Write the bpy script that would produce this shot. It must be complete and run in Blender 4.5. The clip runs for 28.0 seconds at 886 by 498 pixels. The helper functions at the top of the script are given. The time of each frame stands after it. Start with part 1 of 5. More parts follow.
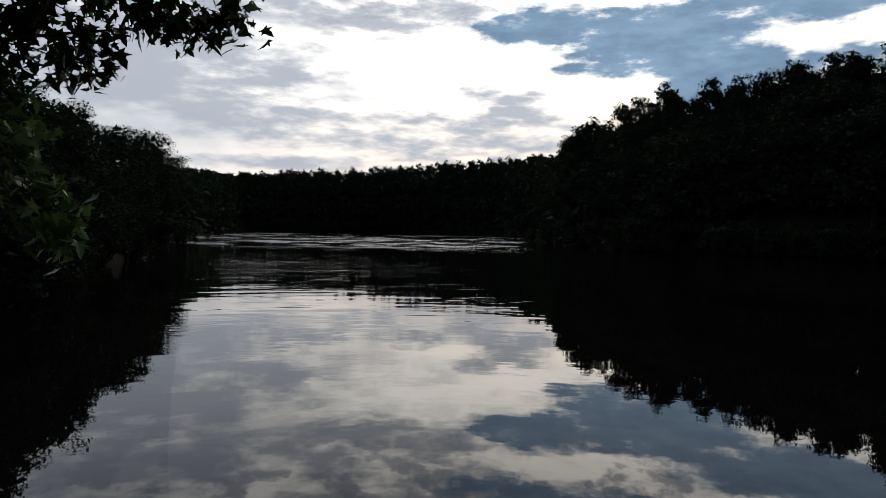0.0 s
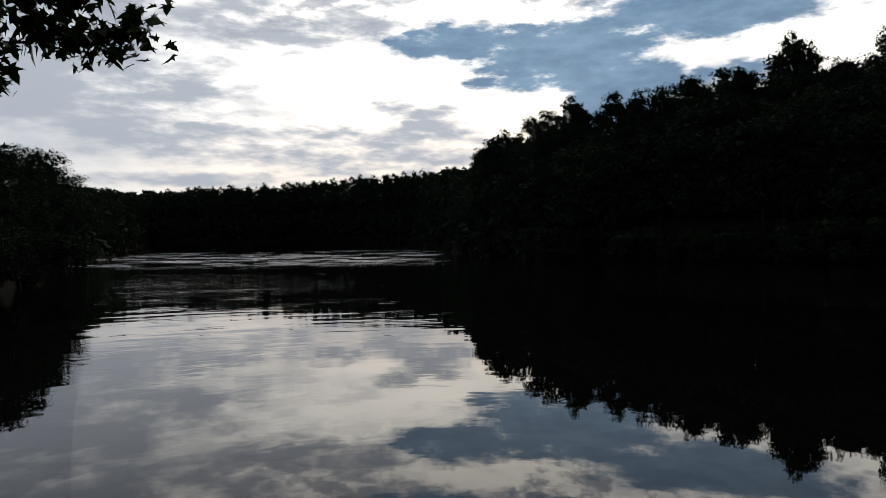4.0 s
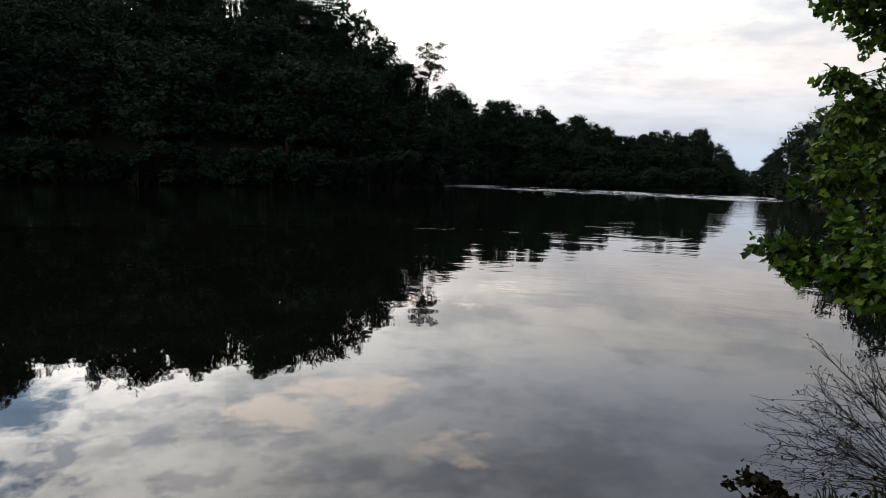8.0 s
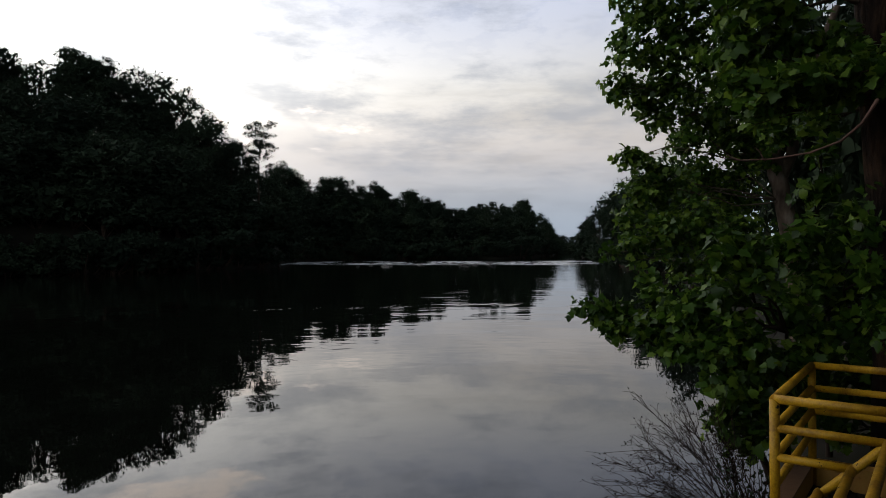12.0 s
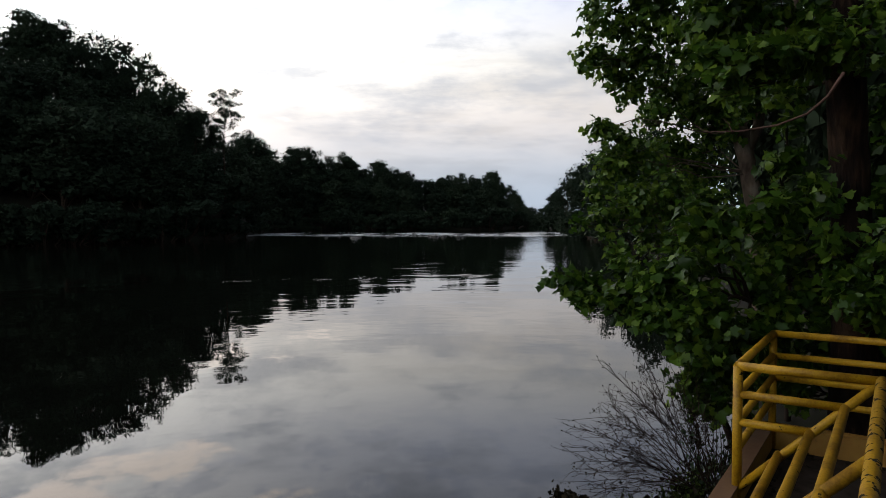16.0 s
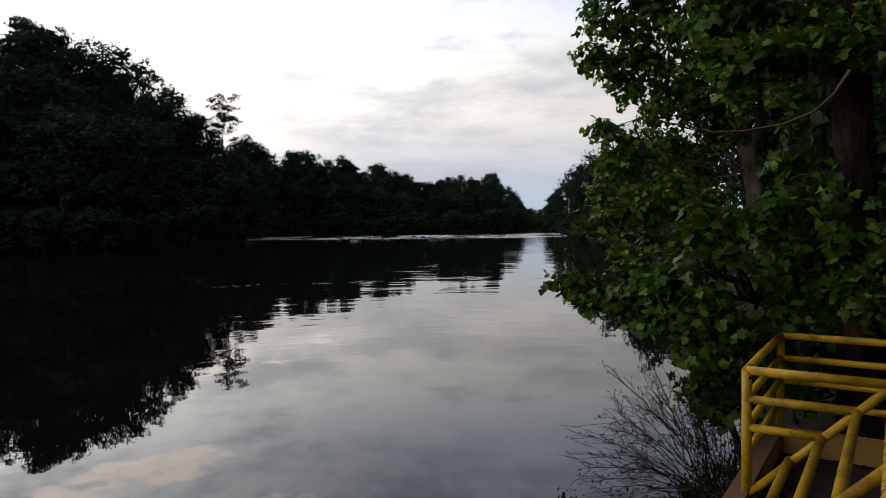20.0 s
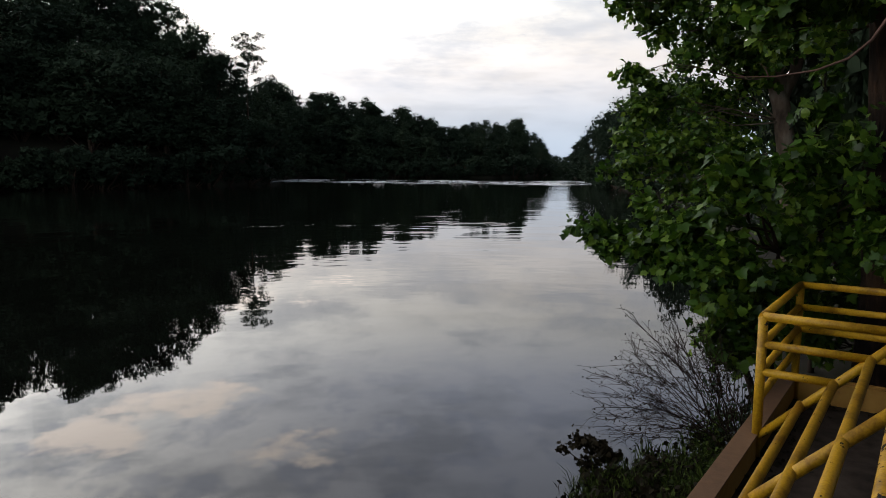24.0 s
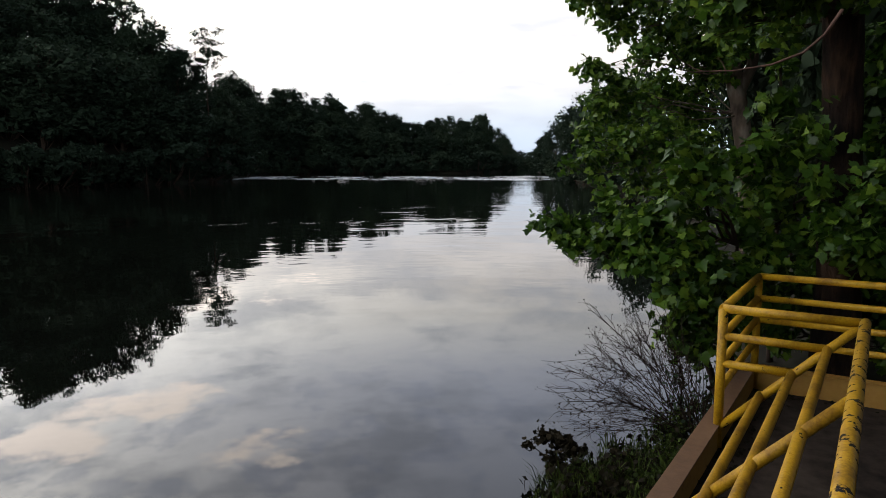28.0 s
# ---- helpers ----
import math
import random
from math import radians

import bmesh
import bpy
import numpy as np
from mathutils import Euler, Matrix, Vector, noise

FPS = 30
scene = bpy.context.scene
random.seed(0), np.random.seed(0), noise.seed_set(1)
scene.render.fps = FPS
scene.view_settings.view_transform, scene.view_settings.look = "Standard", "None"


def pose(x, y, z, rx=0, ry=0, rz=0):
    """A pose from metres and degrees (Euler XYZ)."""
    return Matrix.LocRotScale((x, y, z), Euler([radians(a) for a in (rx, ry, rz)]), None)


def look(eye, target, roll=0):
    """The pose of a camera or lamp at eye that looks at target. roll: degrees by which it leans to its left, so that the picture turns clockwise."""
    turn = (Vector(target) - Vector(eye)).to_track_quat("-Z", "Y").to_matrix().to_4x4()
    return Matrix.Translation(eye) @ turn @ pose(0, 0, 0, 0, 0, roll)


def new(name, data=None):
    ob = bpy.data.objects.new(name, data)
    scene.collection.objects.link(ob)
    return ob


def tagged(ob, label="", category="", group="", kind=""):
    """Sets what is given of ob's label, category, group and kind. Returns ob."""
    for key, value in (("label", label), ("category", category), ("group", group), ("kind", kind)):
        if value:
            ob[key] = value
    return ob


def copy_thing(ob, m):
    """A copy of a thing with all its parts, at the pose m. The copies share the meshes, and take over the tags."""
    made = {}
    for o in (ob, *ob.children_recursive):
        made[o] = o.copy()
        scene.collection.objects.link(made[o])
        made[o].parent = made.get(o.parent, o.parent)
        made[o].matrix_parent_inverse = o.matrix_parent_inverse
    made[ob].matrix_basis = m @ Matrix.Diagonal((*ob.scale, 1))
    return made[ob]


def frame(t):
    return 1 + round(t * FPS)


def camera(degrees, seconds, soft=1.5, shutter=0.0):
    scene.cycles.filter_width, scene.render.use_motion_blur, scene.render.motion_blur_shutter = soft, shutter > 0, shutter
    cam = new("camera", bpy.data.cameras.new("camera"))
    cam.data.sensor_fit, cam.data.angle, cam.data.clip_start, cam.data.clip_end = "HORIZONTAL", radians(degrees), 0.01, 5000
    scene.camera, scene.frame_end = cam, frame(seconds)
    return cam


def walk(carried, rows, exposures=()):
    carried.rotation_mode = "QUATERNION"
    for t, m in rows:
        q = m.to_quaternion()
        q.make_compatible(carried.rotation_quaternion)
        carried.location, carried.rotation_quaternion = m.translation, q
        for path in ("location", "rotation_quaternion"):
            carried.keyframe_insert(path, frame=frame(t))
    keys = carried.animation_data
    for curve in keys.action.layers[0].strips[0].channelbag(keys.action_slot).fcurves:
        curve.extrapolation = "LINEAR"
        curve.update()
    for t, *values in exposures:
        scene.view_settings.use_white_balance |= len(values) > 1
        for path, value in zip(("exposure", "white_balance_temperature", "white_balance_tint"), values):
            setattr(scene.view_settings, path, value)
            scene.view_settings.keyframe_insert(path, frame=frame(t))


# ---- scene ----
cam = camera(66.79, 28.0, soft=0.9)
PATH = [
    (0.0, (-0.006, 0.028, 3.204), (-1.414, 9.924, 2.918), 0.95),
    (0.5, (-0.004, 0.023, 3.203), (-1.380, 9.925, 2.975), 0.67),
    (1.0, (-0.003, 0.018, 3.202), (-1.392, 9.916, 2.886), 0.50),
    (1.5, (-0.001, 0.013, 3.201), (-1.502, 9.896, 2.922), -0.03),
    (2.0, (0.002, -0.006, 3.198), (-1.340, 9.903, 3.061), -0.34),
    (2.5, (0.004, -0.027, 3.195), (-0.997, 9.922, 3.192), -0.96),
    (4.5, (0.002, -0.027, 3.194), (-0.105, 9.972, 3.091), -0.61),
    (5.0, (-0.000, -0.033, 3.192), (-0.241, 9.962, 3.009), -0.02),
    (5.5, (0.001, -0.027, 3.192), (0.886, 9.924, 2.757), 0.30),
    (6.0, (0.004, -0.018, 3.190), (2.084, 9.756, 2.800), -0.45),
    (6.5, (-0.001, 0.002, 3.185), (3.970, 9.152, 2.473), 0.31),
    (7.0, (-0.002, -0.021, 3.186), (5.666, 8.166, 2.266), -0.48),
    (7.5, (-0.011, -0.019, 3.181), (7.379, 6.653, 2.252), 0.59),
    (8.0, (0.004, -0.024, 3.167), (8.634, 4.894, 2.013), 1.94),
    (8.5, (0.049, 0.033, 3.169), (9.293, 3.659, 1.987), 1.25),
    (9.0, (0.025, 0.031, 3.176), (9.659, 2.610, 2.452), 0.00),
    (9.5, (0.034, 0.082, 3.197), (9.730, 2.446, 2.571), -0.74),
    (10.0, (0.025, 0.060, 3.208), (9.744, 2.368, 2.744), -0.87),
    (10.5, (-0.003, 0.022, 3.211), (9.643, 2.659, 3.158), -1.67),
    (11.0, (-0.049, -0.001, 3.216), (9.535, 2.855, 3.203), -0.54),
    (11.5, (-0.087, -0.022, 3.213), (9.445, 3.003, 3.245), -0.13),
    (12.0, (-0.032, -0.050, 3.214), (9.576, 2.722, 3.190), -0.51),
    (12.5, (-0.043, -0.053, 3.223), (9.577, 2.676, 3.247), -0.55),
    (14.5, (0.003, -0.012, 3.217), (9.672, 2.483, 2.685), -0.53),
    (15.0, (-0.015, 0.012, 3.213), (9.625, 2.598, 2.596), -0.12),
    (15.5, (-0.026, 0.007, 3.212), (9.652, 2.474, 2.711), -0.62),
    (16.0, (-0.023, -0.017, 3.202), (9.692, 2.311, 2.751), -0.37),
    (16.5, (-0.015, -0.007, 3.210), (9.651, 2.480, 2.589), -0.45),
    (17.0, (-0.004, -0.012, 3.199), (9.676, 2.416, 2.567), 0.06),
    (17.5, (-0.017, -0.021, 3.212), (9.680, 2.370, 2.712), 0.30),
    (18.0, (0.022, -0.029, 3.212), (9.739, 2.293, 2.776), -0.01),
    (18.5, (0.040, -0.030, 3.209), (9.809, 2.063, 2.779), 0.11),
    (19.0, (0.039, -0.005, 3.205), (9.807, 2.033, 2.552), -0.07),
    (19.5, (0.063, 0.035, 3.212), (9.721, 2.561, 2.635), -0.14),
    (20.0, (0.086, 0.022, 3.225), (9.803, 2.347, 2.804), -1.01),
    (20.5, (0.013, 0.005, 3.228), (9.722, 2.386, 2.980), -1.46),
    (21.0, (-0.062, 0.017, 3.230), (9.626, 2.493, 3.137), -1.94),
    (21.5, (-0.079, 0.011, 3.215), (9.564, 2.652, 3.037), -1.75),
    (23.5, (-0.040, 0.009, 3.209), (9.608, 2.565, 2.592), -0.81),
    (24.0, (-0.020, 0.004, 3.185), (9.548, 2.641, 1.964), 0.16),
    (24.5, (-0.042, -0.017, 3.170), (9.459, 2.789, 1.806), 0.53),
    (25.0, (-0.022, -0.020, 3.182), (9.562, 2.545, 1.926), 0.80),
    (25.5, (0.028, -0.006, 3.171), (9.705, 2.264, 2.080), 0.73),
    (26.0, (0.015, 0.013, 3.180), (9.631, 2.502, 2.019), 0.59),
    (26.5, (0.023, 0.019, 3.173), (9.621, 2.527, 1.920), 0.38),
    (27.0, (0.047, 0.030, 3.172), (9.661, 2.415, 1.803), 0.72),
    (27.5, (0.052, -0.001, 3.172), (9.682, 2.397, 1.947), -0.06),
    (28.0, (0.066, -0.012, 3.182), (9.748, 2.134, 1.901), -0.25),
]
EXPOSURES = [(0.0, -2.7, 6250, 8), (6.0, -2.8, 6250, 8), (6.6, -2.4, 6200, 8), (7.0, -1.62, 6150, 8), (7.5, -1.3, 6150, 8), (9.5, -1.2, 6130, 8), (10.5, -1.8, 6130, 8), (12.5, -1.95, 6130, 8), (15.0, -1.58, 6130, 8),
             (20.0, -1.53, 6130, 8), (21.5, -1.85, 6130, 8), (23.5, -1.6, 6130, 8), (24.0, -1.3, 6130, 8), (25.0, -1.0, 6130, 8), (28.0, -0.97, 6130, 8)]
walk(cam, [(t, look(eye, target, roll)) for t, eye, target, roll in PATH], EXPOSURES)

# ---- light: dusk, sun low behind broken cloud ----
SUN_AZ, SUN_EL = 6.0, 14.0


def sky():
    world = bpy.data.worlds.new("dusk_sky")
    scene.world = world
    world.use_nodes = True
    nt = world.node_tree
    nt.nodes.clear()
    add, link = nt.nodes.new, nt.links.new

    def math_node(op, a, b=None, clamp=False):
        n = add("ShaderNodeMath")
        n.operation, n.use_clamp = op, clamp
        for i, v in enumerate((a, b)):
            if v is None:
                continue
            if isinstance(v, (int, float)):
                n.inputs[i].default_value = v
            else:
                link(v, n.inputs[i])
        return n.outputs[0]

    def remap(value, a, b, c, d, smooth=True):
        n = add("ShaderNodeMapRange")
        n.interpolation_type = "SMOOTHSTEP" if smooth else "LINEAR"
        link(value, n.inputs["Value"])
        for key, v in zip(("From Min", "From Max", "To Min", "To Max"), (a, b, c, d)):
            n.inputs[key].default_value = v
        return n.outputs["Result"]

    def mix(f, a, b):
        n = add("ShaderNodeMix")
        n.data_type = "RGBA"
        if isinstance(f, (int, float)):
            n.inputs["Factor"].default_value = f
        else:
            link(f, n.inputs["Factor"])
        for key, v in ((6, a), (7, b)):
            if isinstance(v, tuple):
                n.inputs[key].default_value = (*v, 1)
            else:
                link(v, n.inputs[key])
        return n.outputs[2]

    def vec(op, a, b=None, scale=None):
        n = add("ShaderNodeVectorMath")
        n.operation = op
        link(a, n.inputs[0])
        if isinstance(b, tuple):
            n.inputs[1].default_value = b
        elif b is not None:
            link(b, n.inputs[1])
        if scale is not None:
            n.inputs["Scale"].default_value = scale
        return n

    def fractal(v, scale, detail=6, rough=0.55):
        n = add("ShaderNodeTexNoise")
        link(v, n.inputs["Vector"])
        n.inputs["Scale"].default_value, n.inputs["Detail"].default_value, n.inputs["Roughness"].default_value = scale, detail, rough
        return n

    way = add("ShaderNodeTexCoord").outputs["Generated"]
    sep = add("ShaderNodeSeparateXYZ")
    link(way, sep.inputs[0])
    az = math_node("MULTIPLY", math_node("ARCTAN2", sep.outputs["X"], sep.outputs["Y"]), 57.2958)
    el = math_node("MULTIPLY", math_node("ARCSINE", sep.outputs["Z"]), 57.2958)
    flat = add("ShaderNodeCombineXYZ")
    link(az, flat.inputs[0])
    link(el, flat.inputs[1])
    # ragged cloud edges
    squash = vec("MULTIPLY", flat.outputs[0], (0.045, 0.13, 1.0)).outputs[0]
    rag = vec("SUBTRACT", fractal(squash, 4.0, 7, 0.6).outputs["Color"], (0.5, 0.5, 0.5)).outputs[0]
    place = vec("ADD", flat.outputs[0], vec("MULTIPLY", rag, (5.0, 2.0, 0.0)).outputs[0]).outputs[0]

    def cloud(a, e, w, h, k):
        d = vec("MULTIPLY", vec("SUBTRACT", place, (a, e, 0.0)).outputs[0], (1 / w, 1 / h, 0.0)).outputs[0]
        return remap(vec("DOT_PRODUCT", d, d).outputs["Value"], 1.7, 0.0, 0.0, k, False)

    def union(values):
        out = values[0]
        for v in values[1:]:
            out = math_node("MAXIMUM", out, v)
        return out

    billow = math_node("SUBTRACT", fractal(squash, 4.5, 10, 0.62).outputs["Fac"], 0.5)
    streak = math_node("SUBTRACT", fractal(vec("MULTIPLY", flat.outputs[0], (0.05, 0.17, 1.0)).outputs[0], 4.0, 9, 0.6).outputs["Fac"], 0.5)

    def body(shape, relief, amount, a, b, most):
        return remap(math_node("ADD", shape, math_node("MULTIPLY", relief, amount)), a, b, 0.0, most)

    # the heavy slate cloud over the far bank and its arms
    heavy = union([cloud(10.0, 13.3, 5.5, 1.4, 1.0), cloud(0.0, 16.6, 6.5, 1.9, 1.0), cloud(9.5, 15.4, 9.0, 3.1, 1.1), cloud(21.0, 17.8, 11.0, 2.4, 1.1), cloud(14.0, 12.3, 5.5, 3.8, 1.1), cloud(7.5, 13.2, 6.5, 1.0, 1.0),
                   cloud(22.0, 12.4, 5.0, 1.6, 0.8), cloud(2.0, 21.5, 12.0, 1.6, 0.85), cloud(24.0, 23.0, 5.0, 1.6, 0.8)])
    heavy = body(heavy, billow, 1.9, 0.34, 0.8, 0.97)
    # thin lilac bands low over the trees and grey patches on high
    bands = union([cloud(-3.5, 11.2, 3.4, 0.9, 1.1), cloud(-4.0, 9.0, 7.5, 1.2, 1.0), cloud(-2.0, 9.8, 3.0, 1.1, 1.0), cloud(-8.5, 9.2, 5.0, 0.7, 0.9), cloud(-7.5, 7.2, 15.0, 1.5, 0.95), cloud(-24.0, 8.6, 11.0, 1.4, 1.0), cloud(-22.0, 5.4, 12.0, 0.6, 0.9),
                   cloud(-33.0, 12.5, 15.0, 4.5, 1.25), cloud(-14.0, 17.8, 11.0, 2.4, 0.95), cloud(-32.0, 18.0, 13.0, 3.0, 1.1), cloud(-12.0, 22.5, 16.0, 3.0, 1.0)])
    near_band = remap(bands, 0.0, 0.35, 0.45, 1.0)
    bands = math_node("MULTIPLY", body(math_node("MULTIPLY", bands, 0.75), streak, 2.4, 0.06, 0.85, 0.95), near_band)
    # higher broken cloud, seen as a flat sheet overhead
    sheet = vec("DIVIDE", way, None)
    comb = add("ShaderNodeCombineXYZ")
    up = math_node("ADD", math_node("MAXIMUM", sep.outputs["Z"], 0.0), 0.12)
    for i in range(3):
        link(up, comb.inputs[i])
    link(comb.outputs[0], sheet.inputs[1])
    broken = fractal(sheet.outputs[0], 6.5, 9, 0.6).outputs["Fac"]
    high = math_node("MULTIPLY", remap(broken, 0.49, 0.6, 0.0, 0.9), remap(el, 13.0, 22.0, 0.0, 1.0))
    high = math_node("MULTIPLY", high, remap(az, 20.0, 48.0, 1.0, 0.3))
    wisps = math_node("MULTIPLY", remap(fractal(squash, 1.7, 8, 0.62).outputs["Fac"], 0.44, 0.66, 0.0, 0.55), remap(el, 2.0, 9.0, 0.3, 1.0))

    nishita = add("ShaderNodeTexSky")
    nishita.sky_type, nishita.sun_disc = "NISHITA", False
    nishita.sun_elevation, nishita.sun_rotation = radians(SUN_EL), radians(SUN_AZ)
    # bright veil of cloud, strongest towards the hidden sun
    s = (math.sin(radians(SUN_AZ)) * math.cos(radians(SUN_EL)), math.cos(radians(SUN_AZ)) * math.cos(radians(SUN_EL)), math.sin(radians(SUN_EL)))
    near_sun = vec("DOT_PRODUCT", way, s).outputs["Value"]
    glow = remap(near_sun, -0.6, 1.0, 0.0, 1.0)
    veil = mix(glow, (0.7, 0.8, 1.0), (25.0, 23.0, 20.6))
    low = remap(el, 15.0, 5.0, 0.0, 1.0)
    veil = mix(math_node("MULTIPLY", low, 0.85), veil, (13.4, 11.2, 9.8))
    east = remap(az, 35.0, 80.0, 0.0, 1.0)
    veil = mix(remap(az, -8.0, -42.0, 0.0, 0.85), veil, (9.4, 9.7, 10.0))
    lilac = math_node("MULTIPLY", east, remap(el, 12.0, 20.0, 0.0, 0.6))
    veil = mix(lilac, veil, (9.6, 10.4, 13.6))
    veil = mix(math_node("MULTIPLY", math_node("MULTIPLY", east, remap(el, 11.0, 1.0, 0.0, 1.0)), 0.9), veil, (6.0, 7.0, 8.5))
    # the sky behind the landing, out of view, is dimmed to darken the woods' fronts
    veil = mix(math_node("MAXIMUM", remap(az, 105.0, 150.0, 0.0, 1.0), remap(az, -65.0, -125.0, 0.0, 1.0)), veil, (1.3, 1.5, 1.8))
    colour = mix(0.9, nishita.outputs[0], veil)
    # the pale low sky downstream, with long faint streaks
    pale = add("ShaderNodeCombineXYZ")
    faint = remap(fractal(vec("MULTIPLY", flat.outputs[0], (0.03, 0.2, 1.0)).outputs[0], 3.0, 7, 0.6).outputs["Fac"], 0.38, 0.66, 0.96, 0.82)
    for i in range(3):
        link(math_node("ADD", math_node("MULTIPLY", math_node("SUBTRACT", faint, 1.0), math_node("MULTIPLY", east, remap(el, 16.0, 12.0, 0.0, 1.0))), 1.0), pale.inputs[i])
    colour = vec("MULTIPLY", colour, pale.outputs[0]).outputs[0]
    colour = mix(wisps, colour, (5.4, 5.7, 6.5))
    colour = mix(bands, colour, (5.6, 5.9, 6.6))
    colour = mix(high, colour, mix(remap(az, 15.0, 50.0, 0.0, 1.0), (4.2, 4.5, 5.4), (5.8, 6.5, 8.8)))
    lit = union([cloud(46.0, 20.3, 5.0, 1.5, 1.3), cloud(52.5, 18.6, 5.5, 1.3, 1.3), cloud(62.0, 23.0, 5.0, 1.6, 0.9), cloud(60.0, 10.0, 8.0, 2.0, 0.6)])
    warm = math_node("MULTIPLY", body(lit, billow, 4.2, 0.38, 1.3, 0.9), remap(lit, 0.05, 0.4, 0.0, 1.0))
    colour = mix(warm, colour, (24.0, 20.2, 17.2))
    colour = mix(heavy, colour, mix(remap(billow, -0.2, 0.2, 0.0, 1.0), (3.0, 4.6, 6.4), (1.7, 2.9, 4.5)))
    sunward = add("ShaderNodeCombineXYZ")
    for i in range(3):
        link(remap(az, 75.0, 14.0, 1.0, 2.15), sunward.inputs[i])
    colour = vec("MULTIPLY", colour, sunward.outputs[0]).outputs[0]
    back = add("ShaderNodeBackground")
    back.inputs["Strength"].default_value = 0.15
    # the dome dims towards the zenith, out of view, to darken foliage and railing
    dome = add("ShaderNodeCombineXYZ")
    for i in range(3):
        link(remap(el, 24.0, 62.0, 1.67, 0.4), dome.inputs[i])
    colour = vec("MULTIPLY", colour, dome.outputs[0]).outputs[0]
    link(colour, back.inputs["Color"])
    link(back.outputs[0], add("ShaderNodeOutputWorld").inputs["Surface"])


sky()
sun = new("sun", bpy.data.lights.new("sun", "SUN"))
sun.data.energy, sun.data.angle, sun.data.color = 0.5, radians(70), (1.0, 0.93, 0.86)
sun.matrix_world = look((0, 0, 60), (-math.sin(radians(SUN_AZ)) * 60, -math.cos(radians(SUN_AZ)) * 60, 60 - 60 * math.tan(radians(SUN_EL))))


# ---- materials ----
def material(name):
    m = bpy.data.materials.new(name)
    m.use_nodes = True
    nt = m.node_tree
    return m, nt, nt.nodes["Principled BSDF"], nt.nodes.new, nt.links.new


def ramp(add, stops):
    n = add("ShaderNodeValToRGB")
    while len(n.color_ramp.elements) < len(stops):
        n.color_ramp.elements.new(0.5)
    for e, (at, col) in zip(n.color_ramp.elements, stops):
        e.position, e.color = at, (*col, 1)
    return n


def noise_tex(add, link, scale, detail=5, rough=0.6, coords="Object", stretch=None):
    n = add("ShaderNodeTexNoise")
    n.inputs["Scale"].default_value, n.inputs["Detail"].default_value, n.inputs["Roughness"].default_value = scale, detail, rough
    if coords == "Position":
        src = add("ShaderNodeNewGeometry").outputs["Position"]
    else:
        src = add("ShaderNodeTexCoord").outputs[coords]
    if stretch:
        mp = add("ShaderNodeMapping")
        mp.inputs["Scale"].default_value = stretch
        link(src, mp.inputs["Vector"])
        src = mp.outputs[0]
    link(src, n.inputs["Vector"])
    return n


def bump(add, link, bsdf, height, distance, strength=1.0):
    b = add("ShaderNodeBump")
    b.inputs["Distance"].default_value, b.inputs["Strength"].default_value = distance, strength
    link(height, b.inputs["Height"])
    link(b.outputs[0], bsdf.inputs["Normal"])


def leaf_material(name, dark, mid, light, gloss, through_light, vary=0.35):
    m, nt, bsdf, add, link = material(name)
    geo, info = add("ShaderNodeNewGeometry"), add("ShaderNodeObjectInfo")
    own = add("ShaderNodeMath")
    own.operation = "MULTIPLY_ADD"
    link(geo.outputs["Random Per Island"], own.inputs[0])
    own.inputs[1].default_value = vary
    part_of = add("ShaderNodeMath")
    part_of.operation = "MULTIPLY"
    link(info.outputs["Random"], part_of.inputs[0])
    part_of.inputs[1].default_value = 1.0 - vary
    link(part_of.outputs[0], own.inputs[2])
    r = ramp(add, [(0.0, dark), (0.5, mid), (1.0, light)])
    link(own.outputs[0], r.inputs[0])
    blotch = noise_tex(add, link, 9.0, 4)
    mixed = add("ShaderNodeMix")
    mixed.data_type, mixed.blend_type = "RGBA", "MULTIPLY"
    mixed.inputs["Factor"].default_value = 0.5
    tint = ramp(add, [(0.3, (0.55, 0.6, 0.5)), (0.7, (1.1, 1.1, 1.0))])
    link(blotch.outputs["Fac"], tint.inputs[0])
    link(r.outputs[0], mixed.inputs[6])
    link(tint.outputs[0], mixed.inputs[7])
    link(mixed.outputs[2], bsdf.inputs["Base Color"])
    bsdf.inputs["Roughness"].default_value = gloss
    bsdf.inputs["Specular IOR Level"].default_value = 0.22 if gloss < 0.5 else 0.06
    shine = add("ShaderNodeBsdfTranslucent")
    link(mixed.outputs[2], shine.inputs["Color"])
    both = add("ShaderNodeMixShader")
    both.inputs[0].default_value = through_light
    link(bsdf.outputs[0], both.inputs[1])
    link(shine.outputs[0], both.inputs[2])
    link(both.outputs[0], nt.nodes["Material Output"].inputs["Surface"])
    return m


